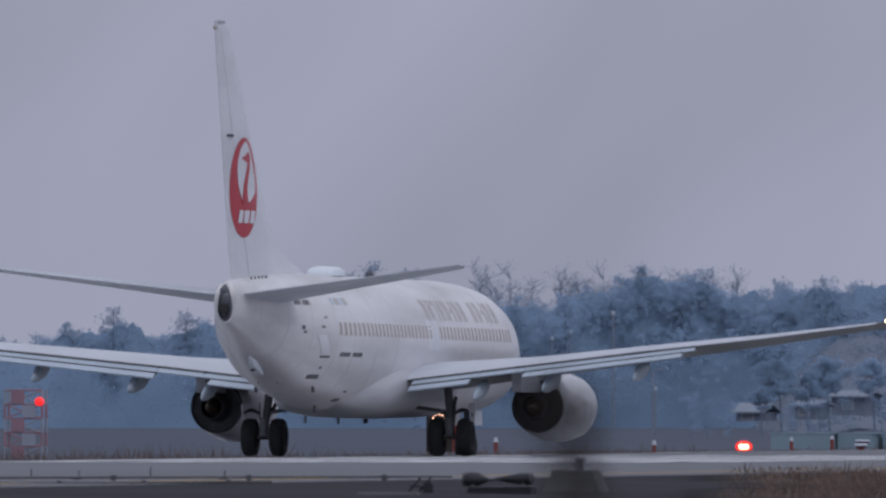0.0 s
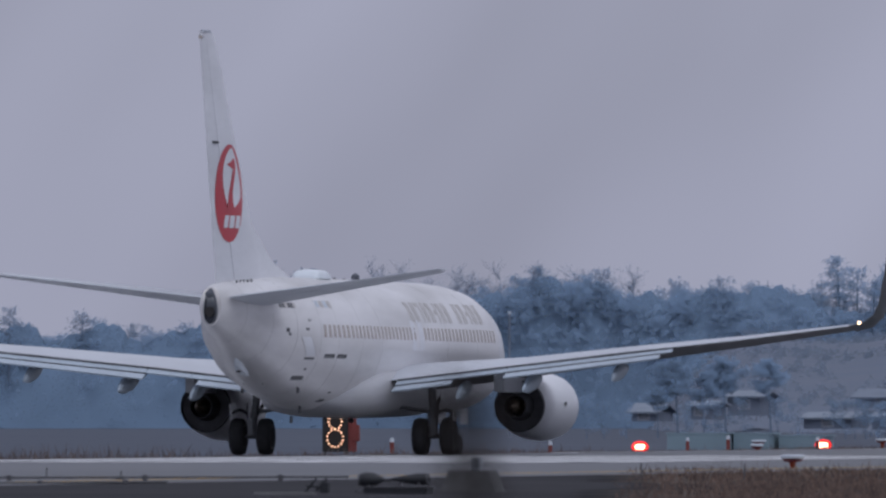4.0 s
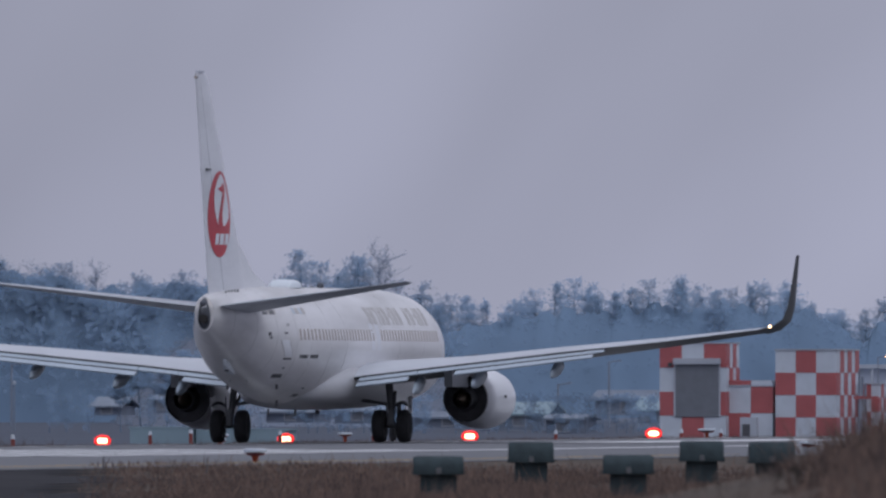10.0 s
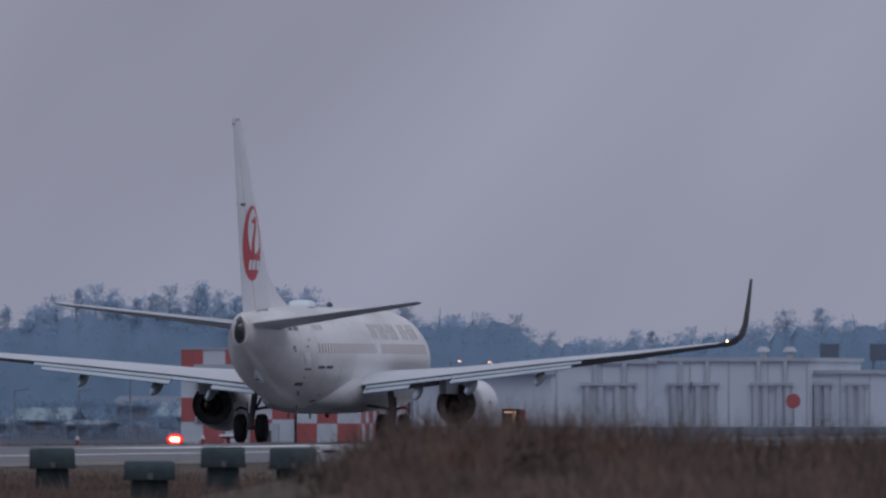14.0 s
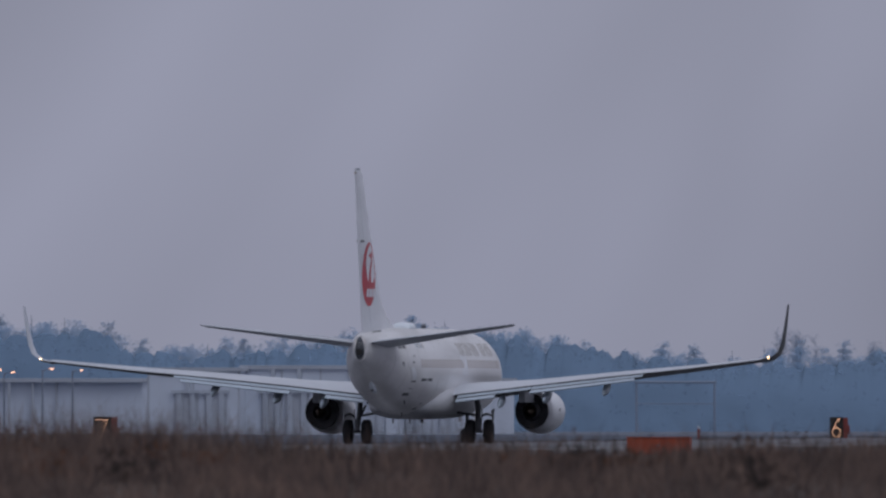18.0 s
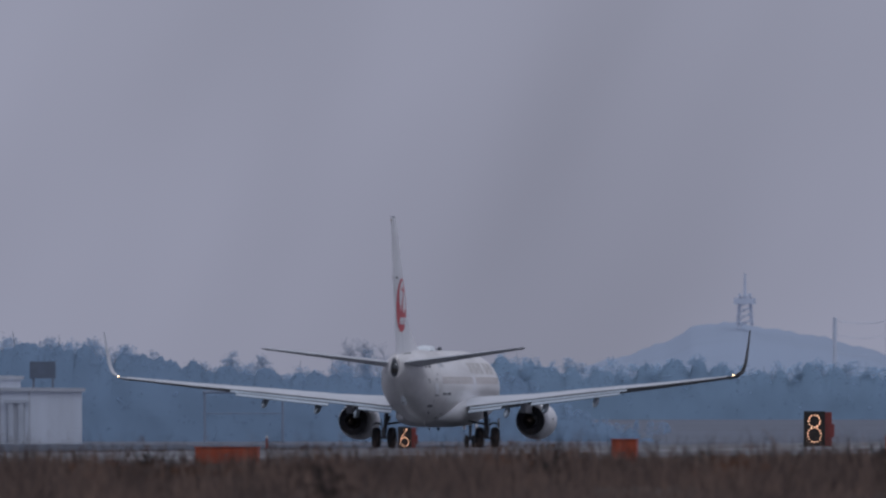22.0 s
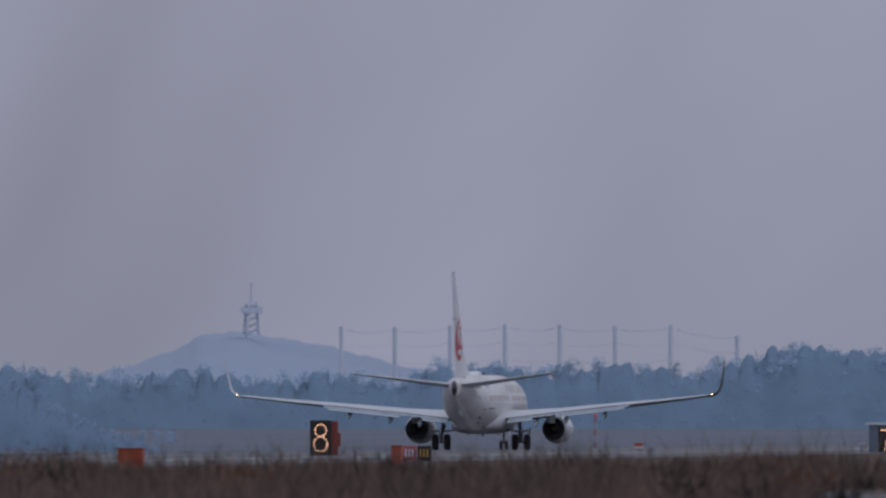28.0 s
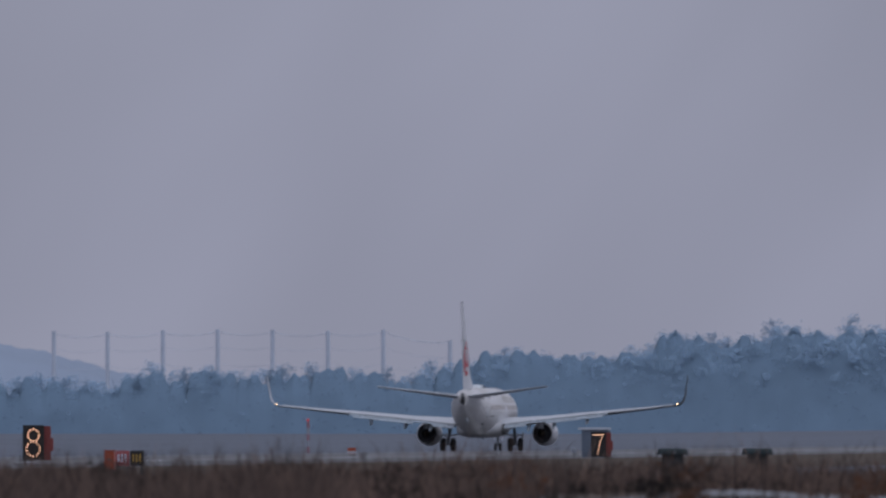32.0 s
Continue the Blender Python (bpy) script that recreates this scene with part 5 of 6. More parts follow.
for tick, top in ((2688, 642), (2711, 646), (2779, 640), (2832, 642)):
    lamp_post(tick, 1950, top, 765)
for tick, d, top in ((1155, 1500, 655), (1956, 1500, 640), (2008, 1450, 690), (2122, 1500, 690), (2212, 1600, 650)):
    lamp_post(tick, d, top, 765, False, "thin grey lamp post beyond the runway")
for tick, d, top, r in ((1085, 1500, 556, 0.085), (977, 1300, 602, 0.05), (1010, 1500, 590, 0.05), (3728, 2300, 700, 0.22), (3512, 2400, 655, 0.16), (1160, 1500, 690, 0.06)):
    x, y = place(tick, d)
    p = thing("mast", "slim pale grey mast beyond the runway", "mast", "masts", at=pose(x, y, 0))
    part("pole", tubem((0, 0, -1.2), (0, 0, rise(top, d)), r, r * 0.8, n=8), POLE, p)
    part("mast_head", boxm(-r * 1.5, r * 1.5, -r * 1.5, r * 1.5, rise(top, d), rise(top, d) + 0.25, bevel=0.02), CHECKWHITE, p)


def cottage(tick0, tick1, eave, foot, d, roof, material, roofmat, label):
    """A small house or shed with a pitched roof whose ridge runs across the view."""
    h = thing("house", label, "house", "houses beyond the field")
    wall = at_box(h, "wall", tick0, tick1, eave, foot, d, 7, material)
    x0, x1 = place(tick0, d)[0], place(tick1, d)[0]
    y = math.cos(((tick0 + tick1) / 2 - 8485) / RAD) * d
    za, zb = rise(eave, d), rise(roof, d)
    bm = bmesh.new()
    loft(bm, [[Vector((x, y - 0.4, za)), Vector((x, y + 3.5, zb)), Vector((x, y + 7.4, za)), Vector((x, y + 7.4, za - 0.15)), Vector((x, y + 3.5, zb - 0.2)), Vector((x, y - 0.4, za - 0.15))] for x in (x0 - 0.4, x1 + 0.4)])
    part("roof", bm, roofmat, h)
    n = max(1, int((x1 - x0) / 3.2))
    for k in range(n):
        xc = x0 + (x1 - x0) * (k + 0.5) / n
        win = part("window", boxm(xc - 0.5, xc + 0.5, y - 0.05, y + 0.05, (za + rise(foot, d)) / 2 - 0.3, (za + rise(foot, d)) / 2 + 0.5), WALLGREY, wall)
        part("pane", boxm(xc - 0.42, xc + 0.42, y - 0.07, y - 0.05, (za + rise(foot, d)) / 2 - 0.22, (za + rise(foot, d)) / 2 + 0.42), SHUTTER, win)
    return h


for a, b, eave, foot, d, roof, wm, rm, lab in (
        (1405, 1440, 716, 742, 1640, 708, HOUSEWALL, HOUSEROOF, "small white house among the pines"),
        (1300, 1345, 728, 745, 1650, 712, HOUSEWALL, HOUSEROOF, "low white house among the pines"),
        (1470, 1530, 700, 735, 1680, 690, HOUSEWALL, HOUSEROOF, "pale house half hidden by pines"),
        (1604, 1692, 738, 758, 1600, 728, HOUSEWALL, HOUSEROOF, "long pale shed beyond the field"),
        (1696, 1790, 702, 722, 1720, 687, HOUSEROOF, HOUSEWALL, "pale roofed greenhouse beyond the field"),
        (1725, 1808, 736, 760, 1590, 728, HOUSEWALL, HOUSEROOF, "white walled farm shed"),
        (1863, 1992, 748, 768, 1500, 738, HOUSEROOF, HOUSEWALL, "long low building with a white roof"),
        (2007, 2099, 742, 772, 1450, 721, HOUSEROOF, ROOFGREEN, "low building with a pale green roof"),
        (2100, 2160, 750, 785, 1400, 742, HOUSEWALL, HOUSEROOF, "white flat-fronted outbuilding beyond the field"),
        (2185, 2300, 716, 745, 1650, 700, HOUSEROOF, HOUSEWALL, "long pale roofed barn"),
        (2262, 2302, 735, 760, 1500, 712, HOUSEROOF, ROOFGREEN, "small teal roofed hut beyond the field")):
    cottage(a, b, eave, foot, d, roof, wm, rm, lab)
for a, b, l0, l1, d in ((1362, 1470, 768, 797, 1120), (1480, 1545, 768, 796, 1121), (1560, 1642, 772, 796, 1122)):
    s = thing("low_shed", "low pale green equipment shed", "shed", "low sheds")
    w = at_box(s, "wall", a, b, l0, l1, d, 3, ROOFGREEN)
    at_box(s, "roof", a - 3, b + 3, l0 - 3, l0, d - 0.02, 3.2, ROOFGREEN)
    at_box(w, "door", (a + b) / 2, (a + b) / 2 + 28, l0 + 6, l1, d - 0.06, 0.1, WALLWHITE)
for a, b in ((3432, 3466), (3520, 3566)):
    s = thing("dark_board", "dark square board on posts before the woods", "board", "dark boards")
    at_box(s, "panel", a, b, 608, 638, 2150, 0.4, DARKBOARD)
    for t in (a + 6, b - 6):
        x, y = place(t, 2151)
        part("post", tubem((x, y + 0.5, -1.3), (x, y + 0.5, rise(615, 2150)), 0.12, n=6), POLE, s)

gantry = thing("steel_gantry", "pale steel frame standing before the woods", "gantry")
for t in (3830, 3968):
    x, y = place(t, 2200)
    part("upright", tubem((x, y, -1.3), (x, y, rise(662, 2200)), 0.13, n=8), FAINTSTEEL, gantry)
xa, ya = place(3826, 2200)
xb, yb = place(3972, 2200)
part("beam", tubem((xa, ya, rise(662, 2200)), (xb, yb, rise(662, 2200)), 0.15, n=8), FAINTSTEEL, gantry)
part("rail", tubem((xa, ya, rise(700, 2200)), (xb, yb, rise(700, 2200)), 0.06, n=6), FAINTSTEEL, gantry)

# hillside behind the houses
bm = bmesh.new()
rows = []
for d, lev in ((1640, 800), (1700, 752), (1745, 712), (1790, 672), (1830, 632), (1870, 604), (1900, 597), (1945, 700)):
    rows.append([Vector((*place(t, d), rise(min(800, lev + 60 * max(0, abs(t - 1660) / 420 - 0.35) ** 1.5 * 4 * (1 + (800 - lev) / 150) + 6 * math.sin(t * 0.02)), d))) for t in range(1280, 2281, 40)])
loft(bm, rows, closed=False, cap=False)
# slope colour moved from brown to blue-grey: haze painted in
BANK = mat("haze_blue_slope", (0.128, 0.15, 0.20), 0.95, vary=0.2, scale=0.15, col2=(0.112, 0.14, 0.195), bump=0.3, fine=1.5)
slope = smooth(tagged(part("hillside", bm, BANK, None), "bare haze-blue slope below the pines", "hillside", kind="structure"), 60)

r4 = np.random.default_rng(31)
me = slope.data
pts = []
for k in range(5200):
    f = me.polygons[int(r4.integers(0, len(me.polygons)))]
    a, b_, c = (me.vertices[i].co for i in f.vertices[:3])
    w = r4.uniform(0, 1, 2)
    s = a + (b_ - a) * w[0] + (c - b_) * w[1] * w[0]
    if noise.noise(Vector((s.x * 0.09, s.y * 0.05, 1.0))) + r4.normal(0, 0.2) > 0.05:
        pts.append((s.x, s.y, s.z + abs(r4.normal(0, 0.25))))
tagged(new("hillside_scrub", tri_mesh("hillside_scrub", sprays(r4, pts, 0.42, 5), SCRUB)), "low haze-blue scrub scattered on the bare slope", "scrub", kind="stuff")

# ---- lattice aerial with red obstruction lamp ----
x, y = place(45, 900)
lat = thing("lattice_aerial", "red and white lattice aerial with a red lamp", "aerial mast", at=pose(x, y, 0))
z0, z1 = -1.0, rise(690, 900)
for k in range(5):
    za, zb = z0 + (z1 - z0) * k / 5, z0 + (z1 - z0) * (k + 1) / 5
    m_ = PALERED if k % 2 else PALEGREY
    for cx in (-0.85, 0.85):
        for cy in (-0.4, 0.4):
            part("upright", tubem((cx, cy, za), (cx, cy, zb), 0.06, n=6), m_, lat)
    part("brace", tubem((-0.85, -0.4, za), (0.85, -0.4, zb), 0.035, n=6), m_, lat)
    part("brace", tubem((0.85, -0.4, za), (-0.85, -0.4, zb), 0.035, n=6), m_, lat)
    part("panel", boxm(-0.55 + 0.5 * (k % 2), 0.05 + 0.5 * (k % 2), -0.46, -0.42, za + 0.05, zb - 0.05), PALERED if k % 2 == 0 else PALEGREY, lat)
    part("rail", tubem((-0.85, -0.4, zb), (0.85, -0.4, zb), 0.045, n=6), PALERED, lat)
part("obstruction_lamp", spin(bmesh.new(), [(-0.2, 0.06), (-0.15, 0.19), (0.1, 0.19), (0.15, 0.06)], (0.75, -0.45, rise(710, 900)), 14), LENSRED, lat, "lit red obstruction lamp")
x, y = place(5395, 2100)
post = thing("lamp_mast", "red and white post with a lit red lamp", "aerial mast", at=pose(x, y, 0))
for k in range(6):
    part("section", tubem((0, 0, -1.2 + 0.65 * k), (0, 0, -0.55 + 0.65 * k), 0.16, n=8), PALERED if k % 2 else PALEGREY, post)
part("lamp", spin(bmesh.new(), [(-0.2, 0.06), (-0.15, 0.17), (0.1, 0.17)], (0, -0.2, rise(687, 2100)), 12), DIMRED, post, "lit red lamp")

# ---- small runway furniture ----
def edge_light(tick, d, lev, wide=0.62, label="flat-topped runway light on a red base"):
    x, y = place(tick, d)
    z = rise(lev, d)
    g = min(terrain(x, y), z - 0.1)
    s = thing("edge_light", label, "runway light", "runway edge lights", at=pose(x, y, g))
    h = z - g
    part("cap", loft(bmesh.new(), [[Vector((r * math.cos(a), r * math.sin(a), zz)) for a in [2 * math.pi * i / 16 for i in range(16)]] for zz, r in ((h, wide * 0.30), (h + 0.03, wide * 0.5), (h + 0.09, wide * 0.5), (h + 0.12, wide * 0.44))]), CHECKWHITE, s)
    part("stem", tubem((0, 0, 0), (0, 0, h), 0.05, 0.12), ORANGE, s)
    part("collar", tubem((0, 0, h - 0.06), (0, 0, h - 0.002), wide * 0.3, wide * 0.48, 14), CHECKRED, s)


for tick, d, lev, w in ((1586, 505, 812, 0.6), (1526, 980, 782, 0.75), (1745, 960, 780, 0.7), (2385, 900, 773, 0.8), (2565, 640, 797, 0.6), (1523, 760, 790, 0.5)):
    edge_light(tick, d, lev, w)


def marker_post(tick, d, lev0, lev1):
    x, y = place(tick, d)
    s = thing("marker_post", "short red marker post with a white cap", "marker post", "marker posts", at=pose(x, y, 0))
    part("post", tubem((0, 0, rise(lev1, d) - 0.1), (0, 0, rise(lev0, d)), 0.085, n=8), SIGNRED, s)
    part("cap", tubem((0, 0, rise(lev0, d)), (0, 0, rise(lev0, d) + 0.18), 0.1, 0.06, n=8), CHECKWHITE, s)


for tick, d, a, b in ((1472, 900, 777, 796), (1157, 800, 787, 797), (1400, 950, 780, 794), (1795, 960, 781, 790), (2118, 930, 778, 789), (1630, 940, 779, 792), (877, 780, 782, 796), (2340, 900, 776, 790), (2410, 905, 776, 790), (3940, 1400, 744, 760), (4900, 1500, 742, 752)):
    marker_post(tick, d, a, b)


def drum(tick, d, lev0, lev1, w, label="dark green domed equipment housing on a pedestal"):
    """A domed housing over a narrower pedestal."""
    x, y = place(tick, d)
    z1, zm = rise(lev0, d), rise(lev0 + (lev1 - lev0) * 0.6, d)
    g = min(terrain(x, y), rise(lev1, d))
    s = thing("equipment_housing", label, "equipment box", "domed equipment housings", at=pose(x, y, 0, 0, 0, 12))
    rings = []
    for xx in (-w / 2, -w / 2 + 0.05, w / 2 - 0.05, w / 2):
        k = 0.93 if abs(xx) > w / 2 - 0.01 else 1.0
        rings.append([Vector((xx, 0.36 * k * math.cos(a) * (1 if math.sin(a) > 0 else 1), zm + (z1 - zm) * k * max(0.0, math.sin(a)) ** 0.6)) for a in [math.pi * i / 12 for i in range(13)]])
    smooth(part("dome", loft(bmesh.new(), rings), DRUM, s), 40)
    part("lid_rim", boxm(-w / 2 - 0.02, w / 2 + 0.02, -0.38, 0.38, zm - 0.04, zm + 0.03, bevel=0.01), DRUM, s)
    part("pedestal", boxm(-w * 0.36, w * 0.36, -0.25, 0.25, g - 0.05, zm - 0.03, bevel=0.02), DRUM, s)
    part("latch", boxm(-0.05, 0.05, -0.41, -0.37, zm - 0.02, zm + 0.1), STEEL, s)


for tick, d, a, b, w in ((2074, 430, 792, 848, 0.95), (2376, 430, 790, 846, 0.92), (1910, 385, 817, 866, 0.95), (2246, 385, 815, 866, 0.95), (2500, 420, 792, 850, 0.95)):
    drum(tick, d, a, b, w)
for tick in (6040, 6190):
    drum(tick, 700, 737, 752, 0.95)


def orange_box(t0, t1, l0, l1, d, label):
    x0, _ = place(t0, d)
    x1, y = place(t1, d)
    g = min(rise(l1, d), terrain(x0, y))
    s = thing("orange_box", label, "equipment box", "orange equipment boxes")
    part("case", boxm(x0, x1, y, y + 0.7, rise(l1, d), rise(l0, d) - 0.03, bevel=0.02), ORANGE, s)
    part("lid", boxm(x0 - 0.03, x1 + 0.03, y - 0.03, y + 0.73, rise(l0, d) - 0.03, rise(l0, d), bevel=0.01), ORANGE, s)
    part("plinth", boxm(x0 + 0.05, x1 - 0.05, y + 0.08, y + 0.62, g - 0.1, rise(l1, d)), CONCRETE, s)
    part("handle", boxm((x0 + x1) / 2 - 0.08, (x0 + x1) / 2 + 0.08, y - 0.05, y - 0.02, (rise(l0, d) + rise(l1, d)) / 2, (rise(l0, d) + rise(l1, d)) / 2 + 0.03), STEEL, s)


orange_box(3811, 3923, 759, 790, 640, "long low orange-red equipment box")
orange_box(4549, 4593, 745, 795, 600, "upright orange-red equipment box")
orange_box(5034, 5051, 740, 775, 640, "narrow orange-red box beside the taxi sign")
d = 650
for t0, t1, m_, m2, lab in ((5054, 5078, CHECKRED, CHECKWHITE, "red taxiway sign panel with pale bars"), (5080, 5104, BLACK, YELLOW, "black taxiway sign panel with yellow bars")):
    s = thing("taxiway_sign", lab, "runway sign", "taxiway signs")
    f = at_box(s, "panel", t0, t1, 741, 768, d, 0.25, m_, bevel=0.01)
    for k in range(3):
        at_box(f, "bar", t0 + 4 + 6 * k, t0 + 7 + 6 * k, 747, 761, d - 0.02, 0.03, m2)
    for t in (t0 + 4, t1 - 4):
        x, y = place(t, d + 0.12)
        part("leg", tubem((x, y + 0.1, terrain(x, y) - 0.1), (x, y + 0.1, rise(766, d)), 0.035, n=6), STEEL, s)
s = thing("pale_cabinet", "pale blue-grey cabinet behind the distance sign", "cabinet")
at_box(s, "case", 5879, 5926, 704, 757, 1330, 1.4, DARKBOARD, bevel=0.03)
at_box(s, "roof", 5873, 5928, 700, 704, 1329.9, 1.6, WALLWHITE)
x, y = place(5866, 1310)
s = thing("small_lamp", "small warm lamp on a short stand", "lamp", at=pose(x, y, 0))
part("head", spin(bmesh.new(), [(-0.15, 0.06), (-0.12, 0.2), (0.1, 0.2), (0.15, 0.08)], (0, 0, rise(740, 1310)), 12), PALEGREY, s)
part("stand", tubem((0, 0, -0.4), (0, 0, rise(742, 1310)), 0.05, n=6), STEEL, s)
x, y = place(5472, 1500)
s = thing("orange_marker", "small orange and white marker board", "marker board", at=pose(x, y, 0))
part("board", boxm(-0.3, 0.3, -0.05, 0.05, rise(752, 1500), rise(736, 1500)), ORANGE, s)
part("stripe", boxm(-0.3, 0.3, -0.07, -0.05, rise(746, 1500), rise(742, 1500)), CHECKWHITE, s)
part("leg", tubem((0, 0.05, -0.5), (0, 0.05, rise(750, 1500)), 0.04, n=6), STEEL, s)

# near the shoulder: plinth with a grey cabinet, a tipped lamp, a board, stakes
d = 400
x, y = place(1020, d)
g = terrain(x, y)
pl = thing("concrete_plinth", "sloped pale concrete plinth at the pavement's edge", "plinth", at=pose(x, y, g))
h = rise(832, d) - g
part("block", loft(bmesh.new(), [[Vector((-0.58 * k, -0.5 * k, z)), Vector((0.58 * k, -0.5 * k, z)), Vector((0.58 * k, 0.5 * k, z)), Vector((-0.58 * k, 0.5 * k, z))] for z, k in ((-0.05, 1.0), (h, 0.72))]), DARKCONCRETE, pl)
gb = thing("grey_cabinet", "small grey metal cabinet standing on the plinth", "cabinet", at=pose(x + 0.08, y, g + h))
part("case", boxm(-0.1, 0.1, -0.1, 0.1, 0, 0.27, bevel=0.015), WALLGREY, gb)
part("door", boxm(-0.08, 0.08, -0.115, -0.1, 0.03, 0.24), SHUTTER, gb)
x, y = place(838, 395)
g = terrain(x, y)
axis = rise(848, 395) - g
lp = thing("ground_floodlight", "dark blunt-nosed floodlight aimed along the runway's edge", "floodlight", at=pose(x, y, g))
head = smooth(part("head", spin(bmesh.new(), [(-0.20, 0.02), (-0.19, 0.11), (-0.10, 0.145), (0.08, 0.135), (0.22, 0.07), (0.29, 0.03)], (0, 0, axis), 20, "x"), DARKIRON, lp), 40)
part("rim", spin(bmesh.new(), [(-0.21, 0.09), (-0.215, 0.12), (-0.18, 0.125), (-0.17, 0.10)], (0, 0, axis), 20, "x"), INK, head)
part("neck", tubem((0.26, 0, axis - 0.01), (0.42, 0, axis - 0.01), 0.025, n=8), DARKIRON, lp)
part("yoke", boxm(-0.03, 0.03, -0.16, 0.16, 0.0, axis - 0.1, bevel=0.01), INK, lp)
part("foot", boxm(-0.26, 0.26, -0.2, 0.2, -0.02, 0.05, bevel=0.01), INK, lp)
x, y = place(908, 395)
g = terrain(x, y)
fl = thing("ground_floodlight", "dark long cone-backed floodlight on a low bench", "floodlight", at=pose(x, y, g))
cone_ = smooth(part("head", spin(bmesh.new(), [(-0.40, 0.012), (-0.1, 0.075), (0.15, 0.115), (0.36, 0.11), (0.41, 0.05)], (0, 0, axis + 0.02), 20, "x"), DARKIRON, fl), 40)
part("rim", spin(bmesh.new(), [(0.34, 0.10), (0.35, 0.125), (0.38, 0.125), (0.39, 0.09)], (0, 0, axis + 0.02), 20, "x"), INK, cone_)
for k in (-0.2, 0.2):
    part("strut", boxm(k - 0.02, k + 0.02, -0.1, 0.1, 0.0, axis - 0.04), INK, fl)
part("foot", boxm(-0.3, 0.3, -0.18, 0.18, -0.02, 0.04, bevel=0.01), INK, fl)
x, y = place(888, 391)
bench = thing("cable_trunk", "dark low cable trunk at the pavement's edge", "cable trunk", at=pose(x, y, terrain(x, y)))
zt_ = max(0.06, rise(860, 391) - terrain(x, y))
part("body", boxm(-0.62, 0.62, -0.3, 0.3, -0.04, zt_ - 0.03, bevel=0.01), DARKIRON, bench)
part("lid", boxm(-0.65, 0.65, -0.33, 0.33, zt_ - 0.03, zt_, bevel=0.008), INK, bench)
x, y = place(742, 392)
rk = thing("slanted_prop", "dark pair of slanted steel props with a cross bar", "prop", at=pose(x, y, terrain(x, y)))
hh = rise(845, 392) - terrain(x, y)
for k in (-0.1, 0.1):
    part("bar", tubem((k - 0.17, 0.1, -0.02), (k + 0.12, 0, hh), 0.022, 0.018, n=8), DARKIRON, rk)
part("cross_bar", tubem((-0.2, 0.05, hh * 0.45), (0.22, 0.05, hh * 0.4), 0.02, n=6), DARKIRON, rk)
part("counterweight", boxm(0.1, 0.26, -0.12, 0.12, -0.02, hh * 0.7, bevel=0.02), DARKIRON, rk)
x, y = place(690, 386)
pk = thing("pale_plank", "pale weathered plank lying beside the pavement", "plank", at=pose(x, y, terrain(x, y)))
part("board", boxm(-0.62, 0.56, -0.12, 0.12, 0.0, max(0.05, rise(870, 386) - terrain(x, y)), bevel=0.01), CONCRETE, pk)
part("batten", boxm(-0.5, -0.42, -0.14, 0.14, 0.0, 0.04), CONCRETE, pk)
for k, (tick, d, l0) in enumerate(((55, 440, 832), (265, 440, 826), (395, 430, 838), (1318, 450, 818), (1500, 450, 820), (137, 430, 840))):
    x, y = place(tick, d)
    s = thing("stake", "thin dark stake at the pavement's edge", "stake", "stakes", at=pose(x, y, terrain(x, y)))
    hh = max(0.2, rise(l0, d) - terrain(x, y))
    part("rod", tubem((0, 0, -0.05), (0.02 * (k % 3), 0, hh), 0.02, 0.014, n=6), INK, s)
    part("foot_plate", boxm(-0.08, 0.08, -0.08, 0.08, -0.02, 0.03), INK, s)
x, y = place(1003, 36)
BARKDARK = mat("dark_stem", (0.05, 0.042, 0.038), 0.9, vary=0.2, scale=20)
SEED = leafy("dark_seed_husks", (0.06, 0.05, 0.045), (0.035, 0.03, 0.028))
wd = thing("dead_weed", "dark dead weed stalk standing close to the camera", "weed", at=pose(x, y, terrain(x, y)))
r3 = np.random.default_rng(11)
for k in range(3):
    dx, dy, top = r3.normal(0, 0.02), r3.normal(0, 0.02), 1.50 + 0.04 * k
    part("stalk", tubem((dx * 0.5, dy, -0.02), (dx * 1.6, dy, top), 0.016, 0.007, n=6), BARKDARK, wd)
pts = [(r3.normal(0, 0.03), r3.normal(0, 0.03), 1.68 + r3.normal(0, 0.035)) for _ in range(38)] + [(r3.normal(0, 0.034), r3.normal(0, 0.03), r3.uniform(1.40, 1.64)) for _ in range(36)]
for piece, chosen in (("seed_head", pts),):
    c = new(piece, tri_mesh(piece, tufts(r3, chosen, 0.022, 3), SEED))
    c.parent = wd
    c["kind"] = "stuff"

# low rails along the pavement's edge
for k, (ta, tb, la, lb, d) in enumerate(((-160, 800, 845, 843, 425), (-120, 480, 856, 852, 410))):
    rail = thing("ground_rail", "low dark pipe rail on short feet", "rail", "low rails")
    n = 8
    pts = [Vector((*place(ta + (tb - ta) * i / n, d), rise(la + (lb - la) * i / n, d))) for i in range(n + 1)]
    part("pipe", loft(bmesh.new(), [[q + Vector((0, 0.028 * math.cos(a), 0.028 * math.sin(a))) for a in [math.pi * j / 3 for j in range(6)]] for q in pts]), INK, rail)
    for q in pts[1::2]:
        part("foot", boxm(q.x - 0.05, q.x + 0.05, q.y - 0.05, q.y + 0.05, min(terrain(q.x, q.y), q.z - 0.05) - 0.03, q.z + 0.05), INK, rail)

# ---- far distance: hill, tower, driving-range poles and net ----
bm = bmesh.new()
rows = []
HILLTOP = ((4430, 640), (4520, 612), (4600, 590), (4660, 566), (4700, 545), (4740, 538), (4790, 542), (4840, 552), (4900, 560), (4960, 574), (5030, 594), (5120, 615), (5260, 640))
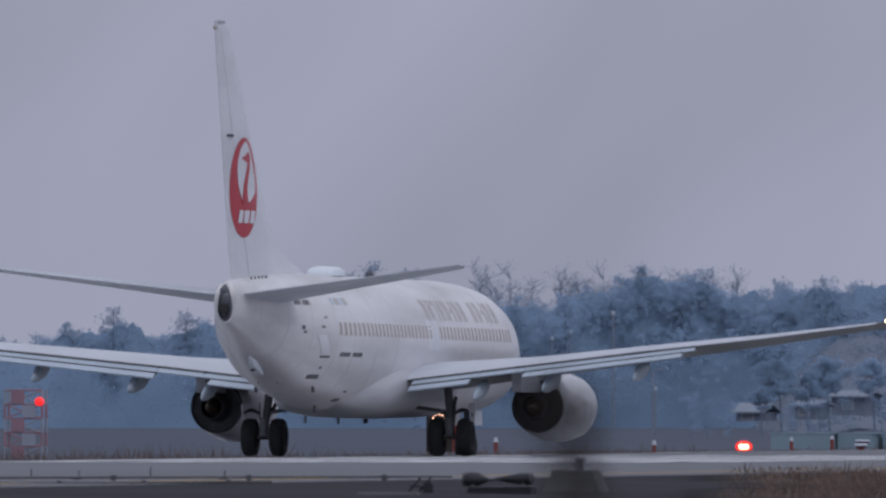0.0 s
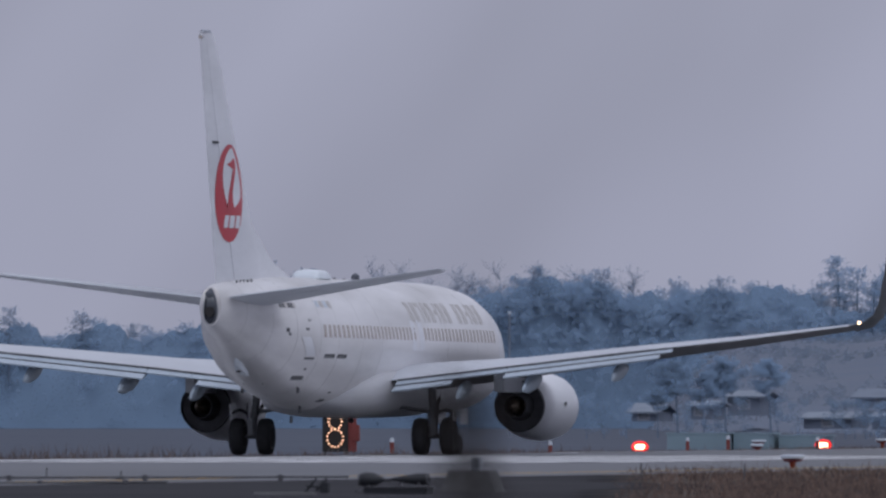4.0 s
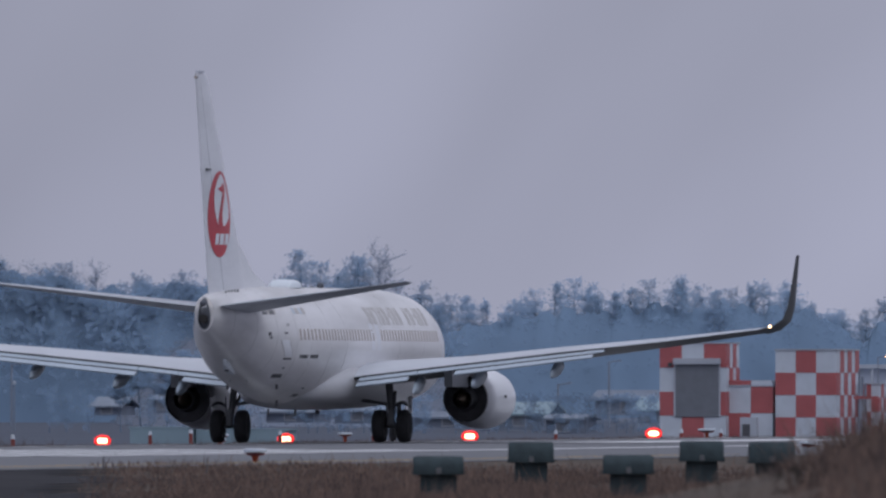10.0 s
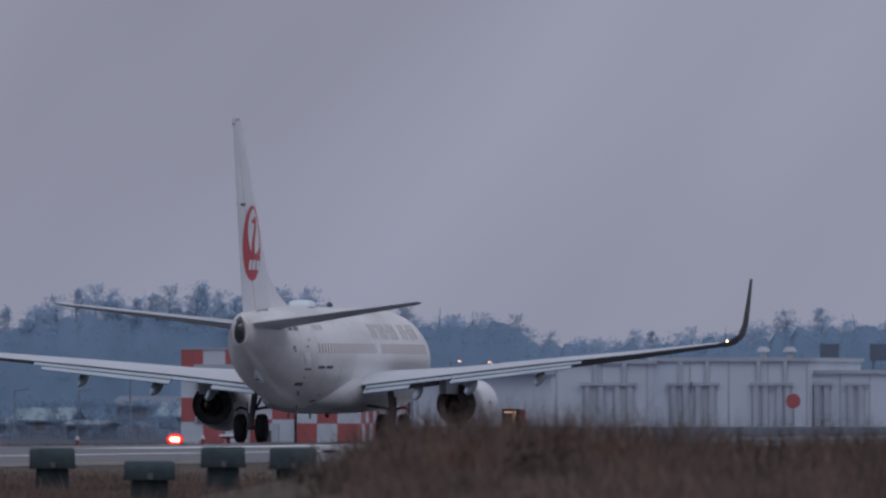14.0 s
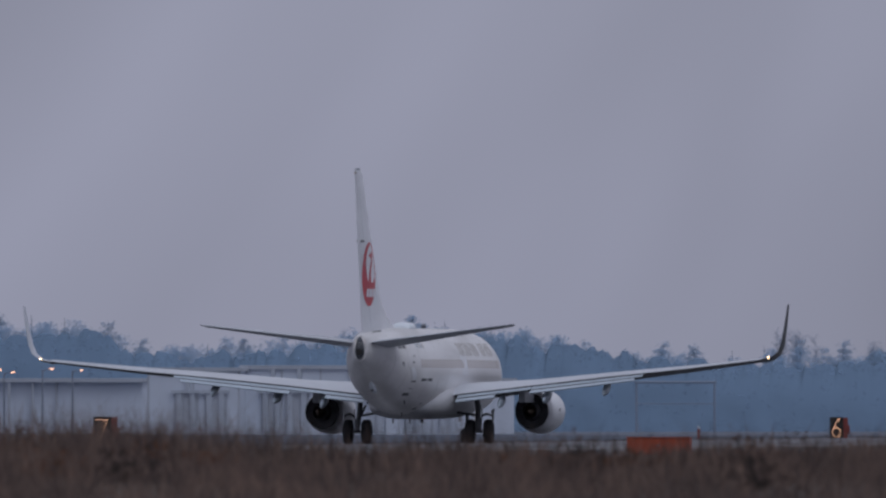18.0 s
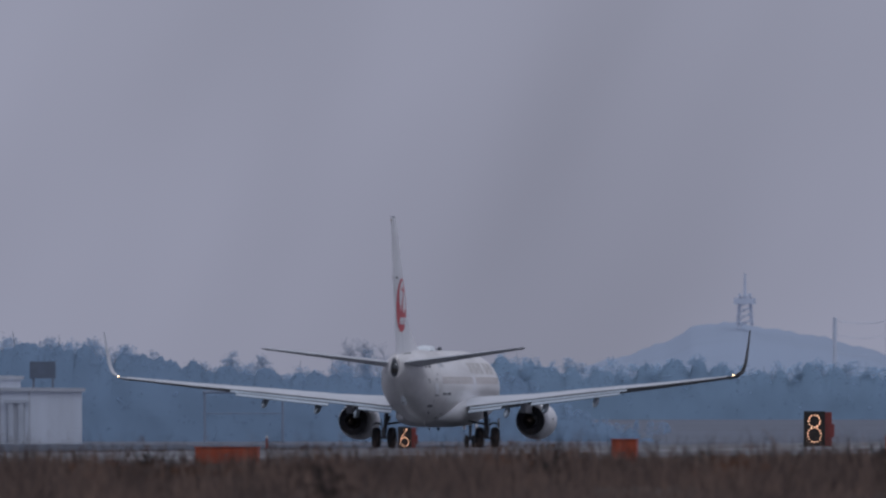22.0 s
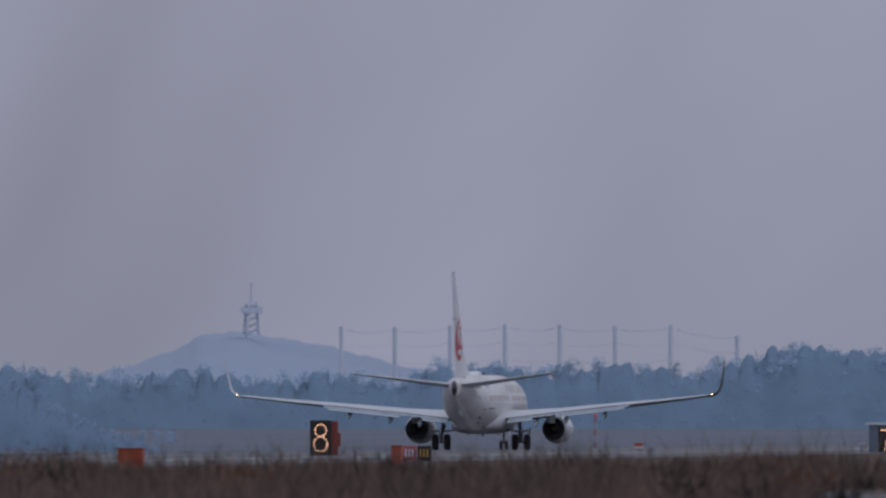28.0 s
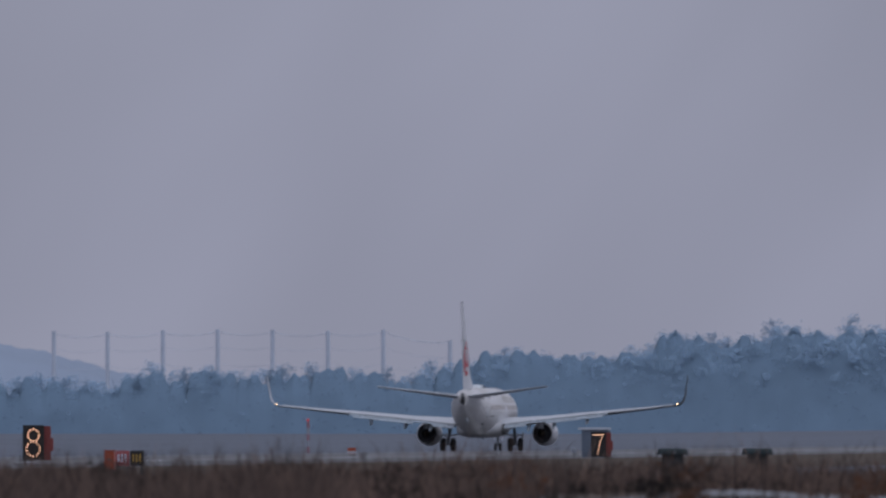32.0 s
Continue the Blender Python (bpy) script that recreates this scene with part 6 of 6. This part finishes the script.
for d, k in ((4300, 0.0), (4480, 0.72), (4650, 1.0), (4850, 0.0)):
    rows.append([Vector((*place(t, d), rise(700 - (700 - profile(HILLTOP, t) - 2 * math.sin(t * 0.08) - 1.5 * math.sin(t * 0.21)) * k, d))) for t in range(4400, 5301, 12)])
loft(bm, rows, closed=False, cap=False)
smooth(tagged(part("far_hill", bm, HILL, None), "faint haze-blue wooded hill in the distance", "hill", kind="structure"), 60)
d = 4600
x, y = place(4786, d)
tw = thing("radio_tower", "faint lattice radio tower on the far hill", "tower", at=pose(x, y, 0))
# tower steel paled towards the sky, haze put into its colour
TWM = mat("hazed_tower_steel", (0.58, 0.63, 0.74), 0.7, vary=0.1, scale=0.1)
z0, z1, zt_ = rise(545, d), rise(488, d), rise(452, d)
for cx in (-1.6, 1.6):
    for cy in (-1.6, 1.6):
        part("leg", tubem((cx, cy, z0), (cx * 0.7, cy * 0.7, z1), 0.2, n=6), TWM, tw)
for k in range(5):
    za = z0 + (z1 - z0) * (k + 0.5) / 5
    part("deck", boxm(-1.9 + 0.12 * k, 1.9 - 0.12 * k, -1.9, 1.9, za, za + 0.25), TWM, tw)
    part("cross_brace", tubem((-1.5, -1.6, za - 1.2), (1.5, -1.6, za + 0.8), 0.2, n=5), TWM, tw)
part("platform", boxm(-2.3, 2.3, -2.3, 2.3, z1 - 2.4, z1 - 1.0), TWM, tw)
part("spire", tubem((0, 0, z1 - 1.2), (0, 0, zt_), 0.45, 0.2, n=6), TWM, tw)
DN = 3300
NET = (4945, 5040, 5138, 5235, 5332, 5430, 5528, 5646)
net = thing("range_net", "tall grey poles with sagging net cables", "net fence")
tops = [530, 531, 528, 526, 527, 529, 527, 546]
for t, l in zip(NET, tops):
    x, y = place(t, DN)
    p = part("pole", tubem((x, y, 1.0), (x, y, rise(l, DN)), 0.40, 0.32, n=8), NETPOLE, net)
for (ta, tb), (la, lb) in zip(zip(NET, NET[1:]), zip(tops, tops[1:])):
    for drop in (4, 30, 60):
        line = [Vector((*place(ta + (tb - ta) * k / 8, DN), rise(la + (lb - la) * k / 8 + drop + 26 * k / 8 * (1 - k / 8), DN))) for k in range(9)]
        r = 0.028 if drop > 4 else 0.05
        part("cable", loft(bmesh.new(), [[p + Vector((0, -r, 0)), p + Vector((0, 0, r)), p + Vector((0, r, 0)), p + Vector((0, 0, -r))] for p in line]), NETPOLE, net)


# ---- grass ----
def grass(name, rng, spots, material, label):
    """Blades as slim triangles: spots are rows of x, y, z, height, width."""
    s = np.asarray(spots)
    n = len(s)
    a = rng.uniform(0, np.pi, n)
    lean = rng.normal(0, 0.42, (n, 2)) * s[:, 3:4]
    v = np.empty((n, 3, 3))
    v[:, 0] = s[:, :3] + np.stack([np.cos(a) * s[:, 4], np.sin(a) * s[:, 4], np.zeros(n)], 1)
    v[:, 1] = s[:, :3] - np.stack([np.cos(a) * s[:, 4], np.sin(a) * s[:, 4], np.zeros(n)], 1)
    v[:, 2] = s[:, :3] + np.stack([lean[:, 0], lean[:, 1], s[:, 3]], 1)
    ob = new(name, tri_mesh(name, v.reshape(-1, 3), material))
    return tagged(ob, label, "grass", kind="stuff")


rg = np.random.default_rng(21)
spots = []
for k in range(235000):
    tick = rg.uniform(760, 6750)
    d = rg.uniform(160, 335)
    u = min(1, max(0, (tick - 960) / 700))
    if rg.uniform() > u:
        continue
    if 5800 < tick and 226 < d < 242 and rg.uniform() > 0.02:
        continue
    x, y = place(tick, d)
    clump = 0.5 + 0.5 * noise.noise(Vector((x * 0.45, y * 0.10, 3.0))) + 0.25 * noise.noise(Vector((x * 1.7, y * 0.3, 9.0)))
    if tick < 2450 and rg.uniform() > clump * 1.7:
        continue
    h = (0.05 + 0.52 * max(0.05, clump) ** 1.5) * rg.uniform(0.4, 1.2) * (0.6 if tick < 2300 else 1.0)
    if rg.uniform() < 0.05:
        h += rg.uniform(0.08, 0.40)
    if tick > 5300:
        h *= 0.3 if d < 226 and tick > 5780 else 1.15
    spots.append((x, y, terrain(x, y) - 0.02, h, rg.uniform(0.007, 0.018) * d / 250))
for k in range(3200):
    tick, d = rg.normal(2890, 170), rg.uniform(265, 325)
    x, y = place(tick, d)
    spots.append((x, y, terrain(x, y), rg.uniform(0.4, 0.6) + 0.5 * rg.uniform() ** 3, rg.uniform(0.008, 0.015)))
grass("bank_grass", rg, spots, DRY, "tall dry brown grass on the near bank")
spots = []
for k in range(5200):
    tick, d = rg.uniform(2350, 6700), rg.uniform(215, 330)
    x, y = place(tick, d)
    if noise.noise(Vector((x * 0.3, y * 0.06, 7.0))) + rg.normal(0, 0.25) > -0.05:
        spots.append((x, y, terrain(x, y), rg.uniform(0.3, 0.72), rg.uniform(0.006, 0.012)))
grass("weed_stalks", rg, spots, SEED, "thin dark weed stalks among the near grass")
spots = []
for k in range(42000):
    x, y = rg.uniform(-60, -23), rg.uniform(480, 1500)
    h = (0.36 + 0.6 * noise.noise(Vector((x * 0.1, y * 0.03, 0)))) * rg.uniform(0.6, 1.3)
    h *= 1 if y < 760 else 0.45
    spots.append((x, y, terrain(x, y) - 0.02, max(0.1, h), rg.uniform(0.012, 0.03)))
grass("verge_grass", rg, spots, DRYFAR, "tan dry grass along the runway's far verge")

spots = []
for k in range(62000):
    tick, d = rg.uniform(1270, 2520), rg.uniform(325, 500)
    if rg.uniform() > min(1, (tick - 1270) / 220) * min(1, (505 - d) / 60):
        continue
    x, y = place(tick, d)
    clump = 0.5 + 0.7 * noise.noise(Vector((x * 0.35, y * 0.06, 4.0)))
    h = (0.03 + 0.17 * max(0.0, clump)) * rg.uniform(0.5, 1.3)
    if rg.uniform() < 0.02:
        h += rg.uniform(0.1, 0.4)
    spots.append((x, y, terrain(x, y) - 0.02, h, rg.uniform(0.009, 0.02)))
grass("shoulder_grass", rg, spots, DRY, "short dry brown grass beside the shoulder")

v, f = [], []
for i in range(40):
    for d in (227, 231, 236, 241 - 3 * math.sin(i * 0.7)):
        x, y = place(5770 + 26 * i, d)
        v.append((x, y, terrain(x, y) + 0.015))
for i in range(39):
    for j in range(3):
        f.append((i * 4 + j, i * 4 + j + 1, i * 4 + j + 5, i * 4 + j + 4))
me = bpy.data.meshes.new("path")
me.from_pydata(v, [], f)
me.materials.append(WETPATH)
tagged(new("path", me), "pale wet path through the near grass", "path", kind="structure")


def shrub(tick, d, h, material, label):
    x, y = place(tick, d)
    s = thing("shrub", label, "shrub", "low shrubs on the bank", at=pose(x, y, terrain(x, y)))
    r = np.random.default_rng(int(tick))
    pts = [(r.normal(0, h * 0.45), r.normal(0, h * 0.4), abs(r.normal(h * 0.35, h * 0.25))) for _ in range(90)]
    part("stem", tubem((0, 0, -0.03), (0.02, 0, h * 0.5), 0.012, 0.006, n=5), BARKDARK, s)
    c = new("foliage", tri_mesh("foliage", tufts(r, pts, 0.035, 3), material))
    c.parent = s


RUST = leafy("rusty_dry_leaves", (0.24, 0.105, 0.055), (0.14, 0.075, 0.05))
rs = np.random.default_rng(77)
for k in range(84):
    tick = rs.uniform(2450, 6500)
    shrub(tick, rs.uniform(215, 300), rs.uniform(0.2, 0.5), (SEED, RUST, DRY)[k % 3], ("dark leafless shrub on the near bank", "rusty brown shrub on the near bank", "dry brown shrub on the near bank")[k % 3])

# low growth along the wet path
for tick, d, h, leaves in ((6066, 219, 0.24, RUST), (6364, 219, 0.26, RUST), (5700, 220, 0.14, RUST), (5763, 219, 0.2, SEED), (5829, 220, 0.2, SEED), (5875, 244, 0.14, SEED), (5920, 246, 0.16, SEED),
                           (5965, 245, 0.13, SEED), (6005, 246, 0.15, SEED), (6165, 246, 0.12, SEED), (6235, 247, 0.13, SEED), (5880, 218, 0.1, RUST), (6440, 246, 0.2, SEED)):
    shrub(tick, d, h, leaves, "rusty brown shrub beside the wet path" if leaves is RUST else "dark low shrub beside the wet path")


def motions():
    """The take-off run: along the centre line, faster and faster."""
    run = [
        (0, 591.5), (1, 593.5), (2, 596.2), (3, 599.7), (3.5, 602.1), (5.5, 617.6), (6, 623.1), (7, 635.9),
        (8, 651.4), (9, 669.2), (10, 689.0), (11, 711.0), (12, 735.7), (13, 762.7), (14, 791.6), (14.5, 806.9),
        (16.5, 874.7), (17, 892.9), (18, 931.0), (19, 971.5), (20, 1014.8), (21, 1060.3), (22, 1107.6), (23, 1156.9),
        (24, 1208.3), (24.5, 1234.9), (26.5, 1347.9), (27, 1377.9), (28, 1440.0), (29, 1504.4), (30, 1571.1), (31, 1640.0),
        (32, 1711.2),
    ]
    # small swings of the nose and drift from the centre line while it gathers speed
    knots = (0, 3, 6, 9, 13, 19, 24, 28, 32)
    nose = (-0.264, 0.081, 0.693, 0.555, 0.693, 0.336, 0.237, 0.725, 0.615)
    drift = (0.53, 0.38, 0.19, -0.07, -0.14, 0.53, 0.31, -0.41, -0.9)
    dip = (-0.35, -0.32, -0.15, 0, 0, 0, 0, 0, 0)
    walk(plane, [(t, pose(float(np.interp(t, knots, drift)), y, 0.012, float(np.interp(t, knots, dip)), -0.10, -float(np.interp(t, knots, nose)))) for t, y in run])
    # the lamp heads wait turned away and whip round once in a cycle
    for head, spot, kind in TURNING:
        first, cycle = (1.07, 1.4286) if kind == "beacon" else (1.387, 1.4133)
        rows = [(0, pose(*spot, 0, 0, 180))]
        flash = first
        while flash < 31.8:
            for k, turn in ((-3, -180), (-2, -172), (-1, -86), (0, 0), (1, 86), (2, 172), (3, 180)):
                rows.append((round(flash * FPS) / FPS + k / FPS, pose(*spot, 0, 0, turn)))
            flash += cycle
        rows.append((32, pose(*spot, 0, 0, 180)))
        walk(head, rows)


motions()
